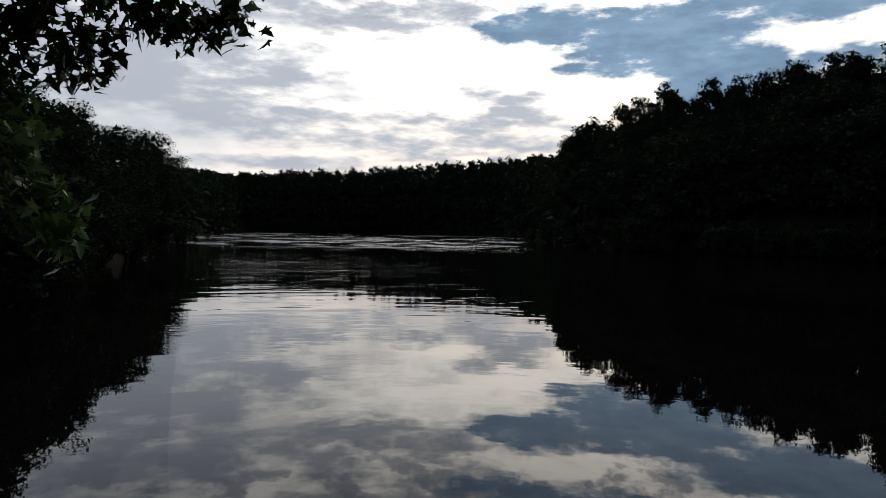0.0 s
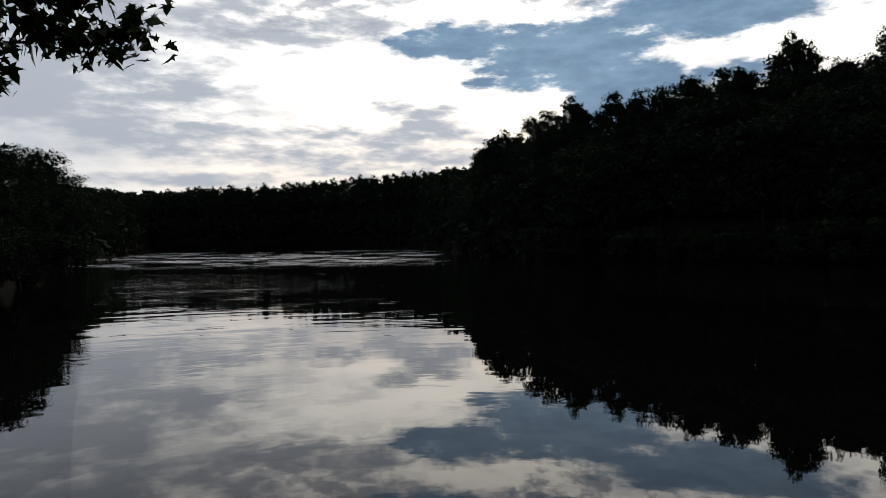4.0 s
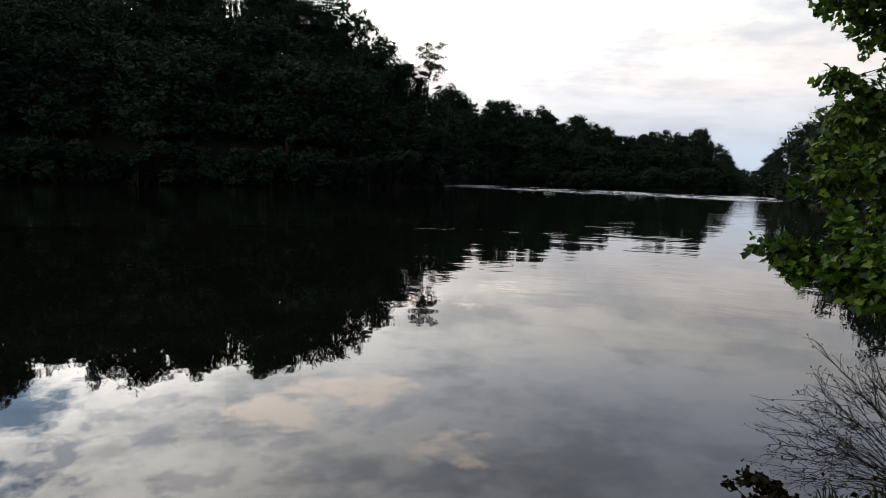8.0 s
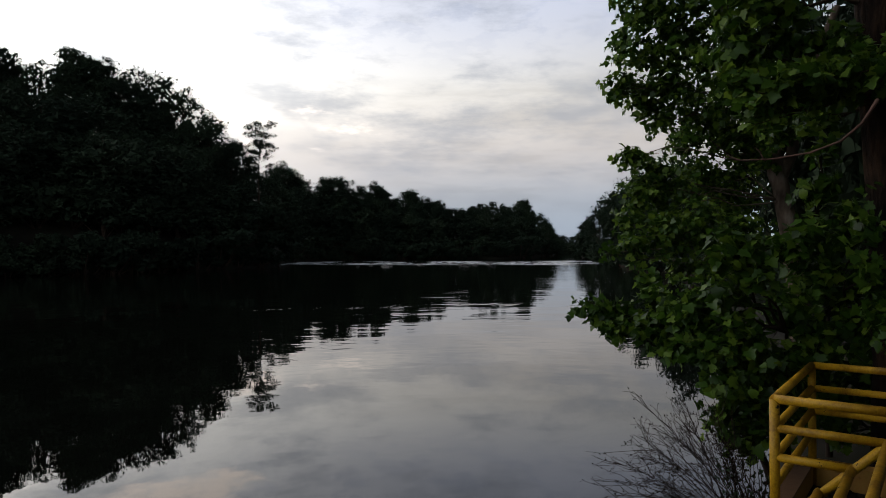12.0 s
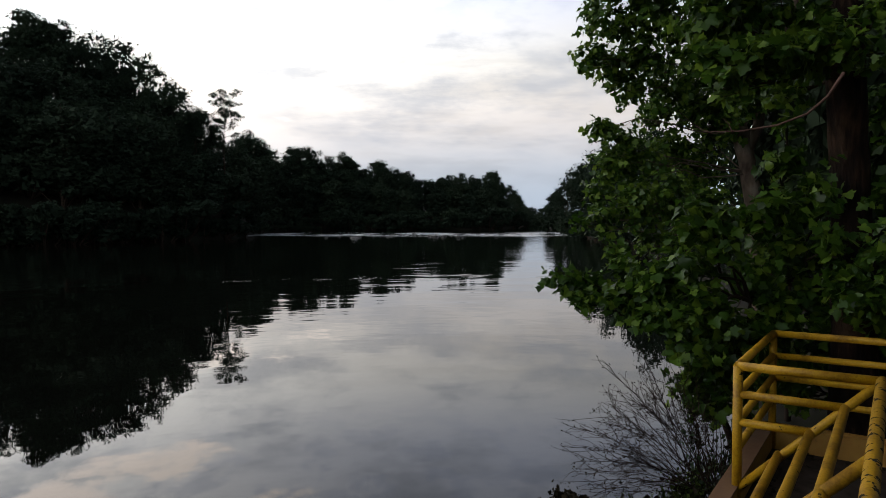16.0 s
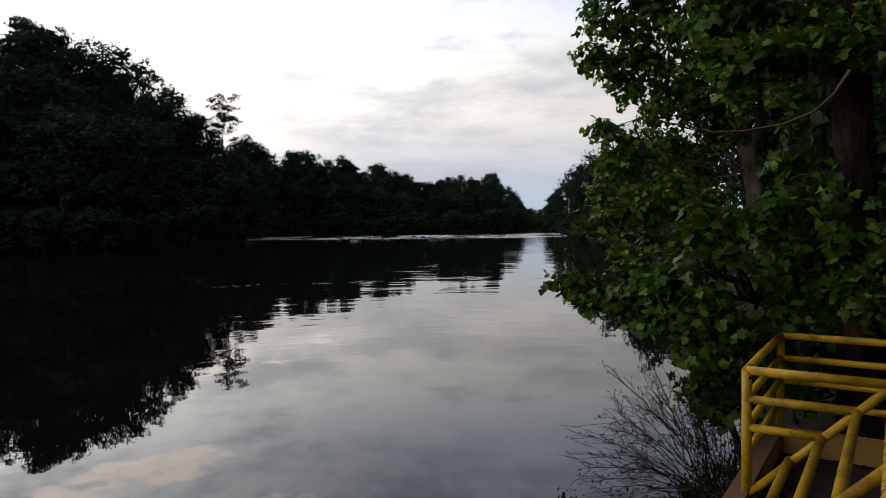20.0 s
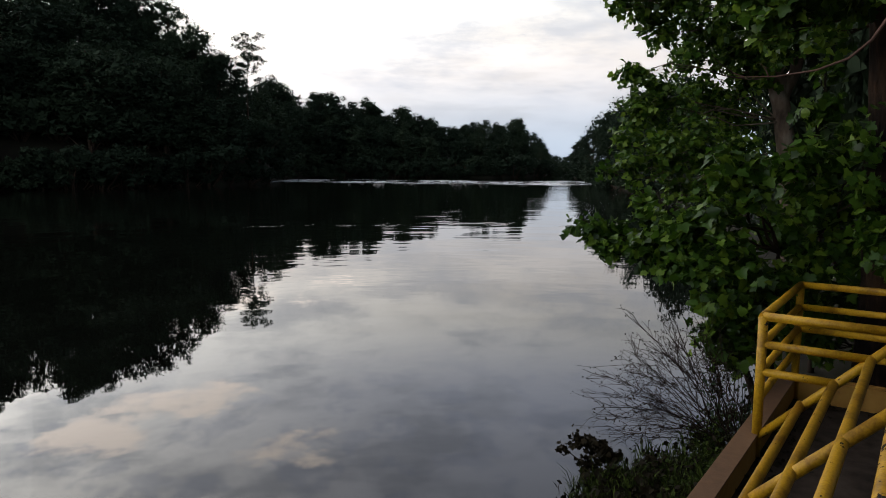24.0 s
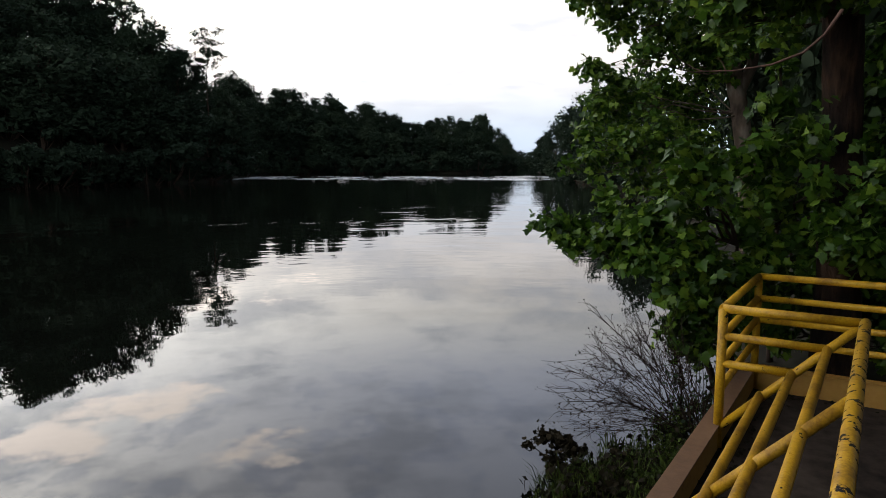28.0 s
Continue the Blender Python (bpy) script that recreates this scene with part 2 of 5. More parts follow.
def plain_material(name, stops, scale, rough, bump_depth=0.0, coords="Object", stretch=None, detail=6):
    m, nt, bsdf, add, link = material(name)
    n = noise_tex(add, link, scale, detail, 0.6, coords, stretch)
    big = noise_tex(add, link, scale * 0.13, 3, 0.5, coords)
    s = add("ShaderNodeMath")
    s.operation = "MULTIPLY_ADD"
    link(big.outputs["Fac"], s.inputs[0])
    s.inputs[1].default_value = 0.5
    half = add("ShaderNodeMath")
    half.operation = "MULTIPLY"
    link(n.outputs["Fac"], half.inputs[0])
    half.inputs[1].default_value = 0.5
    link(half.outputs[0], s.inputs[2])
    r = ramp(add, stops)
    link(s.outputs[0], r.inputs[0])
    link(r.outputs[0], bsdf.inputs["Base Color"])
    bsdf.inputs["Roughness"].default_value = rough
    bsdf.inputs["Specular IOR Level"].default_value = 0.12 if rough > 0.8 else 0.3
    if bump_depth:
        bump(add, link, bsdf, n.outputs["Fac"], bump_depth)
    return m


def yellow_material(name, chips):
    m, nt, bsdf, add, link = material(name)
    n = noise_tex(add, link, 13.0, 6, 0.58, "Position")
    grime = noise_tex(add, link, 3.5, 5, 0.65, "Position")
    fine = noise_tex(add, link, 60.0, 4, 0.6, "Position")
    cut = add("ShaderNodeMapRange")
    link(n.outputs["Fac"], cut.inputs["Value"])
    cut.inputs["From Min"].default_value, cut.inputs["From Max"].default_value = chips, chips + 0.015
    paint = ramp(add, [(0.3, (0.30, 0.16, 0.004)), (0.55, (0.42, 0.23, 0.005)), (0.75, (0.47, 0.27, 0.01))])
    link(fine.outputs["Fac"], paint.inputs[0])
    mixed = add("ShaderNodeMix")
    mixed.data_type = "RGBA"
    link(cut.outputs[0], mixed.inputs["Factor"])
    dirty = add("ShaderNodeMix")
    dirty.data_type, dirty.blend_type = "RGBA", "MULTIPLY"
    dirty.inputs["Factor"].default_value = 0.85
    soil = ramp(add, [(0.36, (0.42, 0.36, 0.3)), (0.52, (1.0, 1.0, 1.0))])
    link(grime.outputs["Fac"], soil.inputs[0])
    link(paint.outputs[0], dirty.inputs[6])
    link(soil.outputs[0], dirty.inputs[7])
    link(dirty.outputs[2], mixed.inputs[6])
    mixed.inputs[7].default_value = (0.010, 0.008, 0.007, 1)
    link(mixed.outputs[2], bsdf.inputs["Base Color"])
    matt = add("ShaderNodeMath")
    matt.operation = "MULTIPLY_ADD"
    link(cut.outputs[0], matt.inputs[0])
    matt.inputs[1].default_value, matt.inputs[2].default_value = 0.45, 0.5
    link(matt.outputs[0], bsdf.inputs["Roughness"])
    bsdf.inputs["Specular IOR Level"].default_value = 0.3
    inv = add("ShaderNodeMath")
    inv.operation = "SUBTRACT"
    inv.inputs[0].default_value = 1.0
    link(cut.outputs[0], inv.inputs[1])
    bump(add, link, bsdf, inv.outputs[0], 0.002)
    return m


def water_material():
    m, nt, bsdf, add, link = material("river_water")
    bsdf.inputs["Base Color"].default_value = (0.003, 0.0035, 0.0025, 1)
    bsdf.inputs["Roughness"].default_value, bsdf.inputs["IOR"].default_value = 0.015, 1.4
    pos = add("ShaderNodeSeparateXYZ")
    link(add("ShaderNodeNewGeometry").outputs["Position"], pos.inputs[0])

    def calc(op, a, b):
        n = add("ShaderNodeMath")
        n.operation = op
        for i, v in enumerate((a, b)):
            if isinstance(v, (int, float)):
                n.inputs[i].default_value = v
            else:
                link(v, n.inputs[i])
        return n.outputs[0]

    def step(value, a, b):
        n = add("ShaderNodeMapRange")
        n.interpolation_type = "SMOOTHSTEP"
        link(value, n.inputs["Value"])
        n.inputs["From Min"].default_value, n.inputs["From Max"].default_value = a, b
        return n.outputs["Result"]

    x, y = pos.outputs["X"], pos.outputs["Y"]
    # shallow rapids upstream and on the bar downstream
    upstream = calc("MULTIPLY", step(y, 85.0, 130.0), step(x, 6.0, -12.0))
    bar = calc("MULTIPLY", calc("MULTIPLY", step(x, 112.0, 124.0), step(x, 160.0, 142.0)), step(y, 90.0, 70.0))
    # a thin line of broken water across the pool
    away = calc("SQRT", calc("ADD", calc("MULTIPLY", x, x), calc("MULTIPLY", y, y)), 0.0)
    seam = calc("MULTIPLY", calc("MULTIPLY", step(away, 35.8, 36.8), step(away, 39.2, 38.0)), step(calc("SUBTRACT", x, y), 5.0, 12.0))
    broken = step(noise_tex(add, link, 0.35, 4, 0.6, "Position", (0.5, 1.0, 1.0)).outputs["Fac"], 0.53, 0.62)
    patchy = step(noise_tex(add, link, 0.05, 3, 0.5, "Position", (1.0, 2.2, 1.0)).outputs["Fac"], 0.56, 0.66)
    bearing = calc("ARCTAN2", x, y)
    drift = add("ShaderNodeCombineXYZ")
    link(calc("MULTIPLY", bearing, 11.0), drift.inputs[0])
    link(calc("DIVIDE", 1300.0, calc("MAXIMUM", away, 1.0)), drift.inputs[1])
    tongues = add("ShaderNodeTexNoise")
    tongues.inputs["Scale"].default_value, tongues.inputs["Detail"].default_value, tongues.inputs["Roughness"].default_value = 1.0, 6.0, 0.7
    link(drift.outputs[0], tongues.inputs["Vector"])
    lanes = step(tongues.outputs["Fac"], 0.5, 0.54)
    lanes_across = step(tongues.outputs["Fac"], 0.46, 0.5)
    rough = calc("MAXIMUM", calc("MULTIPLY", upstream, lanes), calc("MULTIPLY", bar, lanes_across))
    rough = calc("MAXIMUM", rough, calc("MULTIPLY", calc("MULTIPLY", seam, broken), 0.3))
    # low wavelets whose crests lie across the line from the landing
    crest = add("ShaderNodeCombineXYZ")
    link(calc("MULTIPLY", away, 1.1), crest.inputs[0])
    link(calc("MULTIPLY", bearing, 9.0), crest.inputs[1])
    wavelet = add("ShaderNodeTexNoise")
    wavelet.inputs["Scale"].default_value, wavelet.inputs["Detail"].default_value = 1.0, 2.0
    link(crest.outputs[0], wavelet.inputs["Vector"])
    ripple = noise_tex(add, link, 1.6, 3, 0.5, "Position").outputs["Fac"]
    chop = noise_tex(add, link, 0.9, 4, 0.6, "Position").outputs["Fac"]
    # longer, lower swells further out, and patches of livelier water
    swell = add("ShaderNodeTexNoise")
    swell.inputs["Scale"].default_value, swell.inputs["Detail"].default_value = 0.36, 1.0
    link(crest.outputs[0], swell.inputs["Vector"])
    gusts = add("ShaderNodeTexNoise")
    gusts.inputs["Scale"].default_value, gusts.inputs["Detail"].default_value = 1.0, 2.0
    where = add("ShaderNodeCombineXYZ")
    link(calc("MULTIPLY", away, 0.11), where.inputs[0])
    link(calc("MULTIPLY", bearing, 4.5), where.inputs[1])
    link(where.outputs[0], gusts.inputs["Vector"])
    lively = calc("ADD", calc("MULTIPLY", step(gusts.outputs["Fac"], 0.46, 0.6), 0.75), 0.25)
    out_there = step(away, 9.0, 32.0)
    h = calc("MULTIPLY", calc("MULTIPLY", wavelet.outputs["Fac"], calc("ADD", calc("MULTIPLY", out_there, 0.014), 0.002)), lively)
    h = calc("ADD", h, calc("MULTIPLY", calc("MULTIPLY", swell.outputs["Fac"], out_there), 0.016))
    h = calc("ADD", h, calc("MULTIPLY", ripple, calc("ADD", calc("MULTIPLY", patchy, 0.003), 0.0006)))
    fine = noise_tex(add, link, 2.6, 3, 0.55, "Position").outputs["Fac"]
    h = calc("ADD", h, calc("MULTIPLY", calc("MULTIPLY", fine, step(away, 25.0, 70.0)), 0.0055))
    reach = calc("MULTIPLY", step(y, 28.0, 60.0), step(x, 30.0, 5.0))
    h = calc("ADD", h, calc("MULTIPLY", calc("MULTIPLY", fine, reach), 0.007))
    h = calc("ADD", h, calc("MULTIPLY", calc("MULTIPLY", chop, rough), 0.1))
    bump(add, link, bsdf, h, 1.0)
    flecks = step(noise_tex(add, link, 0.8, 5, 0.7, "Position").outputs["Fac"], 0.46, 0.53)
    foam = calc("MULTIPLY", step(rough, 0.35, 0.8), flecks)
    white = add("ShaderNodeMix")
    white.data_type = "RGBA"
    link(foam, white.inputs["Factor"])
    white.inputs[6].default_value, white.inputs[7].default_value = (0.003, 0.0035, 0.0025, 1), (0.82, 0.83, 0.84, 1)
    link(white.outputs[2], bsdf.inputs["Base Color"])
    link(calc("ADD", calc("MULTIPLY", foam, 0.4), 0.015), bsdf.inputs["Roughness"])
    return m


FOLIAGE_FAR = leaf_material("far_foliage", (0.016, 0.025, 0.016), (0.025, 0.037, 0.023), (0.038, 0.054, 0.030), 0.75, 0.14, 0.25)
FOLIAGE_NEAR = leaf_material("lobed_leaves", (0.013, 0.032, 0.004), (0.052, 0.11, 0.011), (0.18, 0.26, 0.03), 0.4, 0.42, 0.8)
# one tree's leaves: backlight shade painted into the upper, light into the hanging ones
FOLIAGE_SHADED = leaf_material("shaded_pointed_leaves", (0.012, 0.024, 0.006), (0.022, 0.042, 0.009), (0.045, 0.075, 0.014), 0.45, 0.14, 0.7)
FOLIAGE_LIT = leaf_material("lit_hanging_leaves", (0.03, 0.06, 0.02), (0.075, 0.125, 0.035), (0.15, 0.22, 0.07), 0.4, 0.3, 0.8)
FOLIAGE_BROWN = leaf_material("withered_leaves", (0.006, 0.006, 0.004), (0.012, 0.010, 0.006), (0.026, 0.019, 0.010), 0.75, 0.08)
FOLIAGE_GRASS = leaf_material("grass_blades", (0.014, 0.02, 0.005), (0.03, 0.045, 0.010), (0.08, 0.11, 0.022), 0.65, 0.25, 0.8)
BARK = plain_material("bark", [(0.3, (0.022, 0.015, 0.010)), (0.6, (0.065, 0.042, 0.028))], 14.0, 0.9, 0.02, "Object", (1, 1, 0.25))
DARK_BARK = plain_material("dark_bark", [(0.38, (0.003, 0.002, 0.0015)), (0.5, (0.016, 0.009, 0.006)), (0.64, (0.05, 0.028, 0.016))], 16.0, 0.9, 0.05, "Object", (1, 1, 0.22), 9)
PALE_BARK = plain_material("pale_bark", [(0.35, (0.035, 0.024, 0.017)), (0.5, (0.11, 0.08, 0.058)), (0.65, (0.21, 0.175, 0.135))], 7.0, 0.85, 0.01, "Object", (1, 1, 0.4))
REDDISH = plain_material("reddish_bark", [(0.3, (0.06, 0.03, 0.022)), (0.7, (0.14, 0.075, 0.055))], 24.0, 0.8)
TWIG = plain_material("twig_bark", [(0.3, (0.012, 0.008, 0.006)), (0.7, (0.035, 0.022, 0.016))], 30.0, 0.85)
EARTH = plain_material("bank_earth", [(0.3, (0.008, 0.007, 0.005)), (0.5, (0.015, 0.013, 0.008)), (0.7, (0.014, 0.018, 0.008))], 1.3, 0.95, 0.05, "Position")
STONE = plain_material("wet_stone", [(0.3, (0.02, 0.018, 0.016)), (0.7, (0.07, 0.062, 0.055))], 4.0, 0.5, 0.03, "Position")
YELLOW = yellow_material("yellow_paint", 0.67)
YELLOW_WORN = yellow_material("worn_yellow_paint", 0.565)
OCHRE = plain_material("ochre_painted_kerb", [(0.3, (0.12, 0.058, 0.012)), (0.45, (0.30, 0.155, 0.028)), (0.8, (0.38, 0.22, 0.05))], 12.0, 0.7, 0.004, "Position")
TIMBER = plain_material("brown_painted_kerb", [(0.3, (0.08, 0.042, 0.022)), (0.6, (0.135, 0.073, 0.037)), (0.8, (0.17, 0.105, 0.057))], 12.0, 0.7, 0.004, "Position")
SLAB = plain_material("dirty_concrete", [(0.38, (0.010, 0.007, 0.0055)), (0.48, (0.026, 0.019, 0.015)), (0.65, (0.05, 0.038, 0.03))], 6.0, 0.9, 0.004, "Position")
WATER = water_material()


# ---- mesh helpers ----
def mesh_of(name, verts, faces, mat):
    """A mesh from an array of places and an array of equal-sided faces."""
    verts, faces = np.asarray(verts, dtype=np.float32), np.asarray(faces, dtype=np.int32)
    me = bpy.data.meshes.new(name)
    n, k = faces.shape
    me.vertices.add(len(verts))
    me.vertices.foreach_set("co", verts.ravel())
    me.loops.add(n * k)
    me.loops.foreach_set("vertex_index", faces.ravel())
    me.polygons.add(n)
    me.polygons.foreach_set("loop_start", np.arange(0, n * k, k, dtype=np.int32))
    me.materials.append(mat)
    me.update(calc_edges=True)
    return me


def child(name, me, parent, label=""):
    ob = new(name, me)
    ob.parent = parent
    return tagged(ob, label)


def part(name, bm, mat, parent, label=""):
    me = bpy.data.meshes.new(name)
    bm.to_mesh(me)
    bm.free()
    me.materials.append(mat)
    return child(name, me, parent, label)


def tube(points, radii, sides=7):
    """Places and quads of a tapered round limb along a line of points."""
    pts = np.asarray(points, dtype=float)
    n = len(pts)
    way = np.gradient(pts, axis=0)
    way /= np.linalg.norm(way, axis=1)[:, None] + 1e-9
    ref = np.where(np.abs(way[:, 2:3]) > 0.9, [[1.0, 0, 0]], [[0, 0, 1.0]])
    a = np.cross(way, ref)
    a /= np.linalg.norm(a, axis=1)[:, None] + 1e-9
    b = np.cross(way, a)
    ang = np.linspace(0, 2 * np.pi, sides, endpoint=False)
    r = np.asarray(radii, dtype=float)[:, None, None]
    v = pts[:, None, :] + r * (np.cos(ang)[None, :, None] * a[:, None, :] + np.sin(ang)[None, :, None] * b[:, None, :])
    i, j = np.meshgrid(np.arange(n - 1), np.arange(sides), indexing="ij")
    j2 = (j + 1) % sides
    f = np.stack([i * sides + j, i * sides + j2, (i + 1) * sides + j2, (i + 1) * sides + j], -1).reshape(-1, 4)
    return v.reshape(-1, 3), f


def joined(pieces):
    vs, fs, at = [], [], 0
    for v, f in pieces:
        vs.append(v)
        fs.append(f + at)
        at += len(v)
    return np.vstack(vs), np.vstack(fs)


def bent(rng, a, b, steps, wobble, sag=0.0):
    """A slightly crooked line from a to b."""
    a, b = np.asarray(a, float), np.asarray(b, float)
    s = np.linspace(0, 1, steps)[:, None]
    out = a + (b - a) * s
    out[1:-1] += rng.normal(0, wobble, (steps - 2, 3))
    out[:, 2] += sag * 4 * (s * (1 - s))[:, 0]
    return out


def turned(rng, n, facing=None):
    """n random sets of three axes; facing turns the leaves' faces outwards."""
    z = rng.normal(0, 1, (n, 3))
    z[:, 2] = np.abs(z[:, 2])
    if facing is not None:
        z = facing + rng.normal(0, 0.8, (n, 3))
    z /= np.linalg.norm(z, axis=1)[:, None]
    x = rng.normal(0, 1, (n, 3))
    x -= (x * z).sum(1)[:, None] * z
    x /= np.linalg.norm(x, axis=1)[:, None]
    return x, np.cross(z, x), z


def tufts(rng, places, size, facing=None):
    """Small four-cornered sprays of leaves at the places."""
    n = len(places)
    x, y, z = turned(rng, n, facing)
    s = size * rng.uniform(0.6, 1.4, n)[:, None]
    w = s * rng.uniform(0.55, 0.9, n)[:, None]
    bow = z * s * rng.uniform(-0.25, 0.25, n)[:, None]
    v = np.stack([places - x * s, places - y * w + bow, places + x * s, places + y * w + bow], 1).reshape(-1, 3)
    return v, np.arange(4 * n).reshape(-1, 4)


# half outline of a five-lobed leaf: across, along
POINTED = [(0.0, -0.02), (0.14, -0.06), (0.46, -0.08), (0.28, 0.12), (0.62, 0.42), (0.30, 0.36), (0.22, 0.46), (0.24, 0.62), (0.0, 1.05)]
LOBES = [(0.0, -0.04), (0.2, -0.12), (0.46, 0.0), (0.36, 0.14), (0.62, 0.36), (0.42, 0.46), (0.3, 0.5), (0.26, 0.72), (0.0, 0.96)]


def lobed_leaves(rng, places, size, lobes, along, face):
    """Folded five-lobed leaves as triangles, pointing along one way and facing another."""
    n = len(places)
    z = face / np.linalg.norm(face, axis=1)[:, None]
    x = along - (along * z).sum(1)[:, None] * z
    x /= np.linalg.norm(x, axis=1)[:, None]
    y = np.cross(z, x)
    s = size * rng.uniform(0.6, 1.3, n)[:, None]
    right = lobes
    left = [(-a, b) for a, b in lobes[1:-1]][::-1]
    outline = right + left
    rows = [(0.0, 0.3, 0.0)] + [(a, b, 0.28 * abs(a) - 0.12 * b * b) for a, b in outline]
    fold = rng.uniform(0.2, 1.6, n)[:, None]
    v = np.stack([places + s * (a * y + b * x + c * fold * z) for a, b, c in rows], 1)
    k = len(rows)
    tri = np.array([(0, 1 + i, 1 + (i + 1) % (k - 1)) for i in range(k - 1)])
    f = (np.arange(n)[:, None, None] * k + tri[None]).reshape(-1, 3)
    return v.reshape(-1, 3), f


def in_clumps(rng, centres, radii, n, shell=0.55, flat=0.75, outward=False):
    """n places scattered through the outer part of round clumps."""
    centres, radii = np.asarray(centres, float), np.asarray(radii, float)
    pick = rng.choice(len(radii), n, p=radii ** 2 / (radii ** 2).sum())
    d = rng.normal(0, 1, (n, 3))
    d /= np.linalg.norm(d, axis=1)[:, None]
    r = radii[pick] * (shell + (1 - shell) * rng.uniform(0, 1, n) ** 0.6) * rng.uniform(0.9, 1.06, n)
    d[:, 2] *= flat
    places = centres[pick] + d * r[:, None]
    return (places, d) if outward else places


def sprigs(rng, places, out, size):
    """Single pointed leaves, one triangle each, turned mostly outwards."""
    n = len(places)
    x, y, z = turned(rng, n, out * 0.8)
    s = size * rng.uniform(0.6, 1.5, n)[:, None]
    v = np.stack([places - x * s - y * s * 0.62, places - x * s * 0.7 + y * s * 0.68, places + x * s * 1.15], 1)
    return v.reshape(-1, 3), np.arange(3 * n).reshape(-1, 3)


def leaf_mass(rng, centres, radii, n, leaf, flat=0.8, heads=11, core=0.35, loose=0.0):
    """Lobes of a crown: each carries smaller round heads of leaves over close sprays inside."""
    centres, radii = np.asarray(centres, float), np.asarray(radii, float)
    m = len(radii)
    d = rng.normal(0, 1, (m, heads, 3))
    d[..., 2] += 0.35
    d /= np.linalg.norm(d, axis=2)[..., None]
    hc = centres[:, None] + d * np.array((1, 1, flat)) * (radii[:, None] * rng.uniform(0.45, 1.02, (m, heads)))[..., None]
    hr = radii[:, None] * rng.uniform(0.24, 0.5, (m, heads))
    hc, hr, hd = hc.reshape(-1, 3), hr.ravel(), d.reshape(-1, 3)
    pick = rng.choice(len(hr), n, p=hr ** 2 / (hr ** 2).sum())
    e = rng.normal(0, 1, (n, 3)) + hd[pick] * 0.45
    e /= np.linalg.norm(e, axis=1)[:, None]
    reach = rng.uniform(0.0, 1.0, n) ** 0.4 + loose * np.abs(rng.normal(0, 1, n))
    places = hc[pick] + e * np.array((1, 1, 0.8)) * (hr[pick] * reach)[:, None]
    leaves = sprigs(rng, places, e, leaf)
    if not core:
        return leaves
    spots, out = in_clumps(rng, centres, radii * 0.8, int(n * core), 0.15, flat, True)
    return joined([sprigs(rng, spots, out, leaf * 2.3), leaves])


def polar(az, dist, z=0.0):
    return Vector((math.sin(radians(az)) * dist, math.cos(radians(az)) * dist, z))


# ---- the river and its banks ----
# bearing in degrees and how far off the other shore lies on it
SHORE = [(-70, 6), (-58, 15), (-50, 25), (-41.5, 39), (-36, 54), (-34, 62), (-32, 90), (-30.6, 135), (-29, 190), (-27.2, 270), (-25, 380), (-12, 390), (-3, 340), (0.5, 230), (3, 150),
         (8, 122), (20, 108), (35, 100), (48, 104), (57, 116), (59.5, 126), (61, 160), (63, 180), (70, 188), (80, 192), (82.5, 230), (84, 330), (85.2, 330), (86, 200), (87, 150),
         (89, 110), (92, 80), (95, 58), (97.5, 36), (99, 14), (101, 8.5), (106, 6)]


def far_shore(az):
    return float(np.interp(az, [a for a, _ in SHORE], [d for _, d in SHORE]))


def near_shore(az):
    return float(np.interp(az, [-70, -45, 60, 84, 88, 93, 100, 106], [4.8, 5.2, 5.2, 5.7, 6.6, 7.5, 7.6, 6.4]))


def hill(az, behind):
    """The rise of the ground behind the far shore."""
    steep = float(np.interp(az, [-60, -38, -31, -27, 0, 4, 8, 25, 45, 55, 60, 70, 80, 83, 86, 110], [3.5, 5, 7, 24, 28, 16, 20, 26, 26, 17, 12, 11, 9, 3, 2.5, 2.0]))
    return 1.0 + 0.5 * min(behind, 3) / 3 + steep * (1 - math.exp(-max(behind, 0) / 26))


def ground_z(az, d):
    a = (az + 180) % 360 - 180
    if not -70 < a < 106:
        low = float(np.interp(a, [-180, -150, -100, -70, 106, 140, 160, 180], [0, 0, 0.5, 1, 1, 1, 0, 0]))
        s = min(1, max(0, (d - 0.8) / 1.8)) * low
        return 1.55 - 1.2 * s * s * (3 - 2 * s) + 1.2 * min(1, max(0, (d - 9) / 6)) + 0.01 * d
    ns, fs = near_shore(a), far_shore(a)
    if d < ns:
        s = min(1, max(0, (d - 0.8) / 1.8))
        return max(0.02, 1.55 - 1.2 * s * s * (3 - 2 * s) - 0.3 * max(0, d - 2.6) / (ns - 2.6))
    if d < fs:
        edge = min(d - ns, fs - d)
        return -min(1.3, 0.05 + 0.25 * edge)
    b = d - fs
    low = float(np.interp(a, [94, 99], [1.0, 0.3]))
    return low * (min(1.0, 0.4 * b) + (hill(a, b) - 1.0 if b > 2 else 0.0)) - 0.05


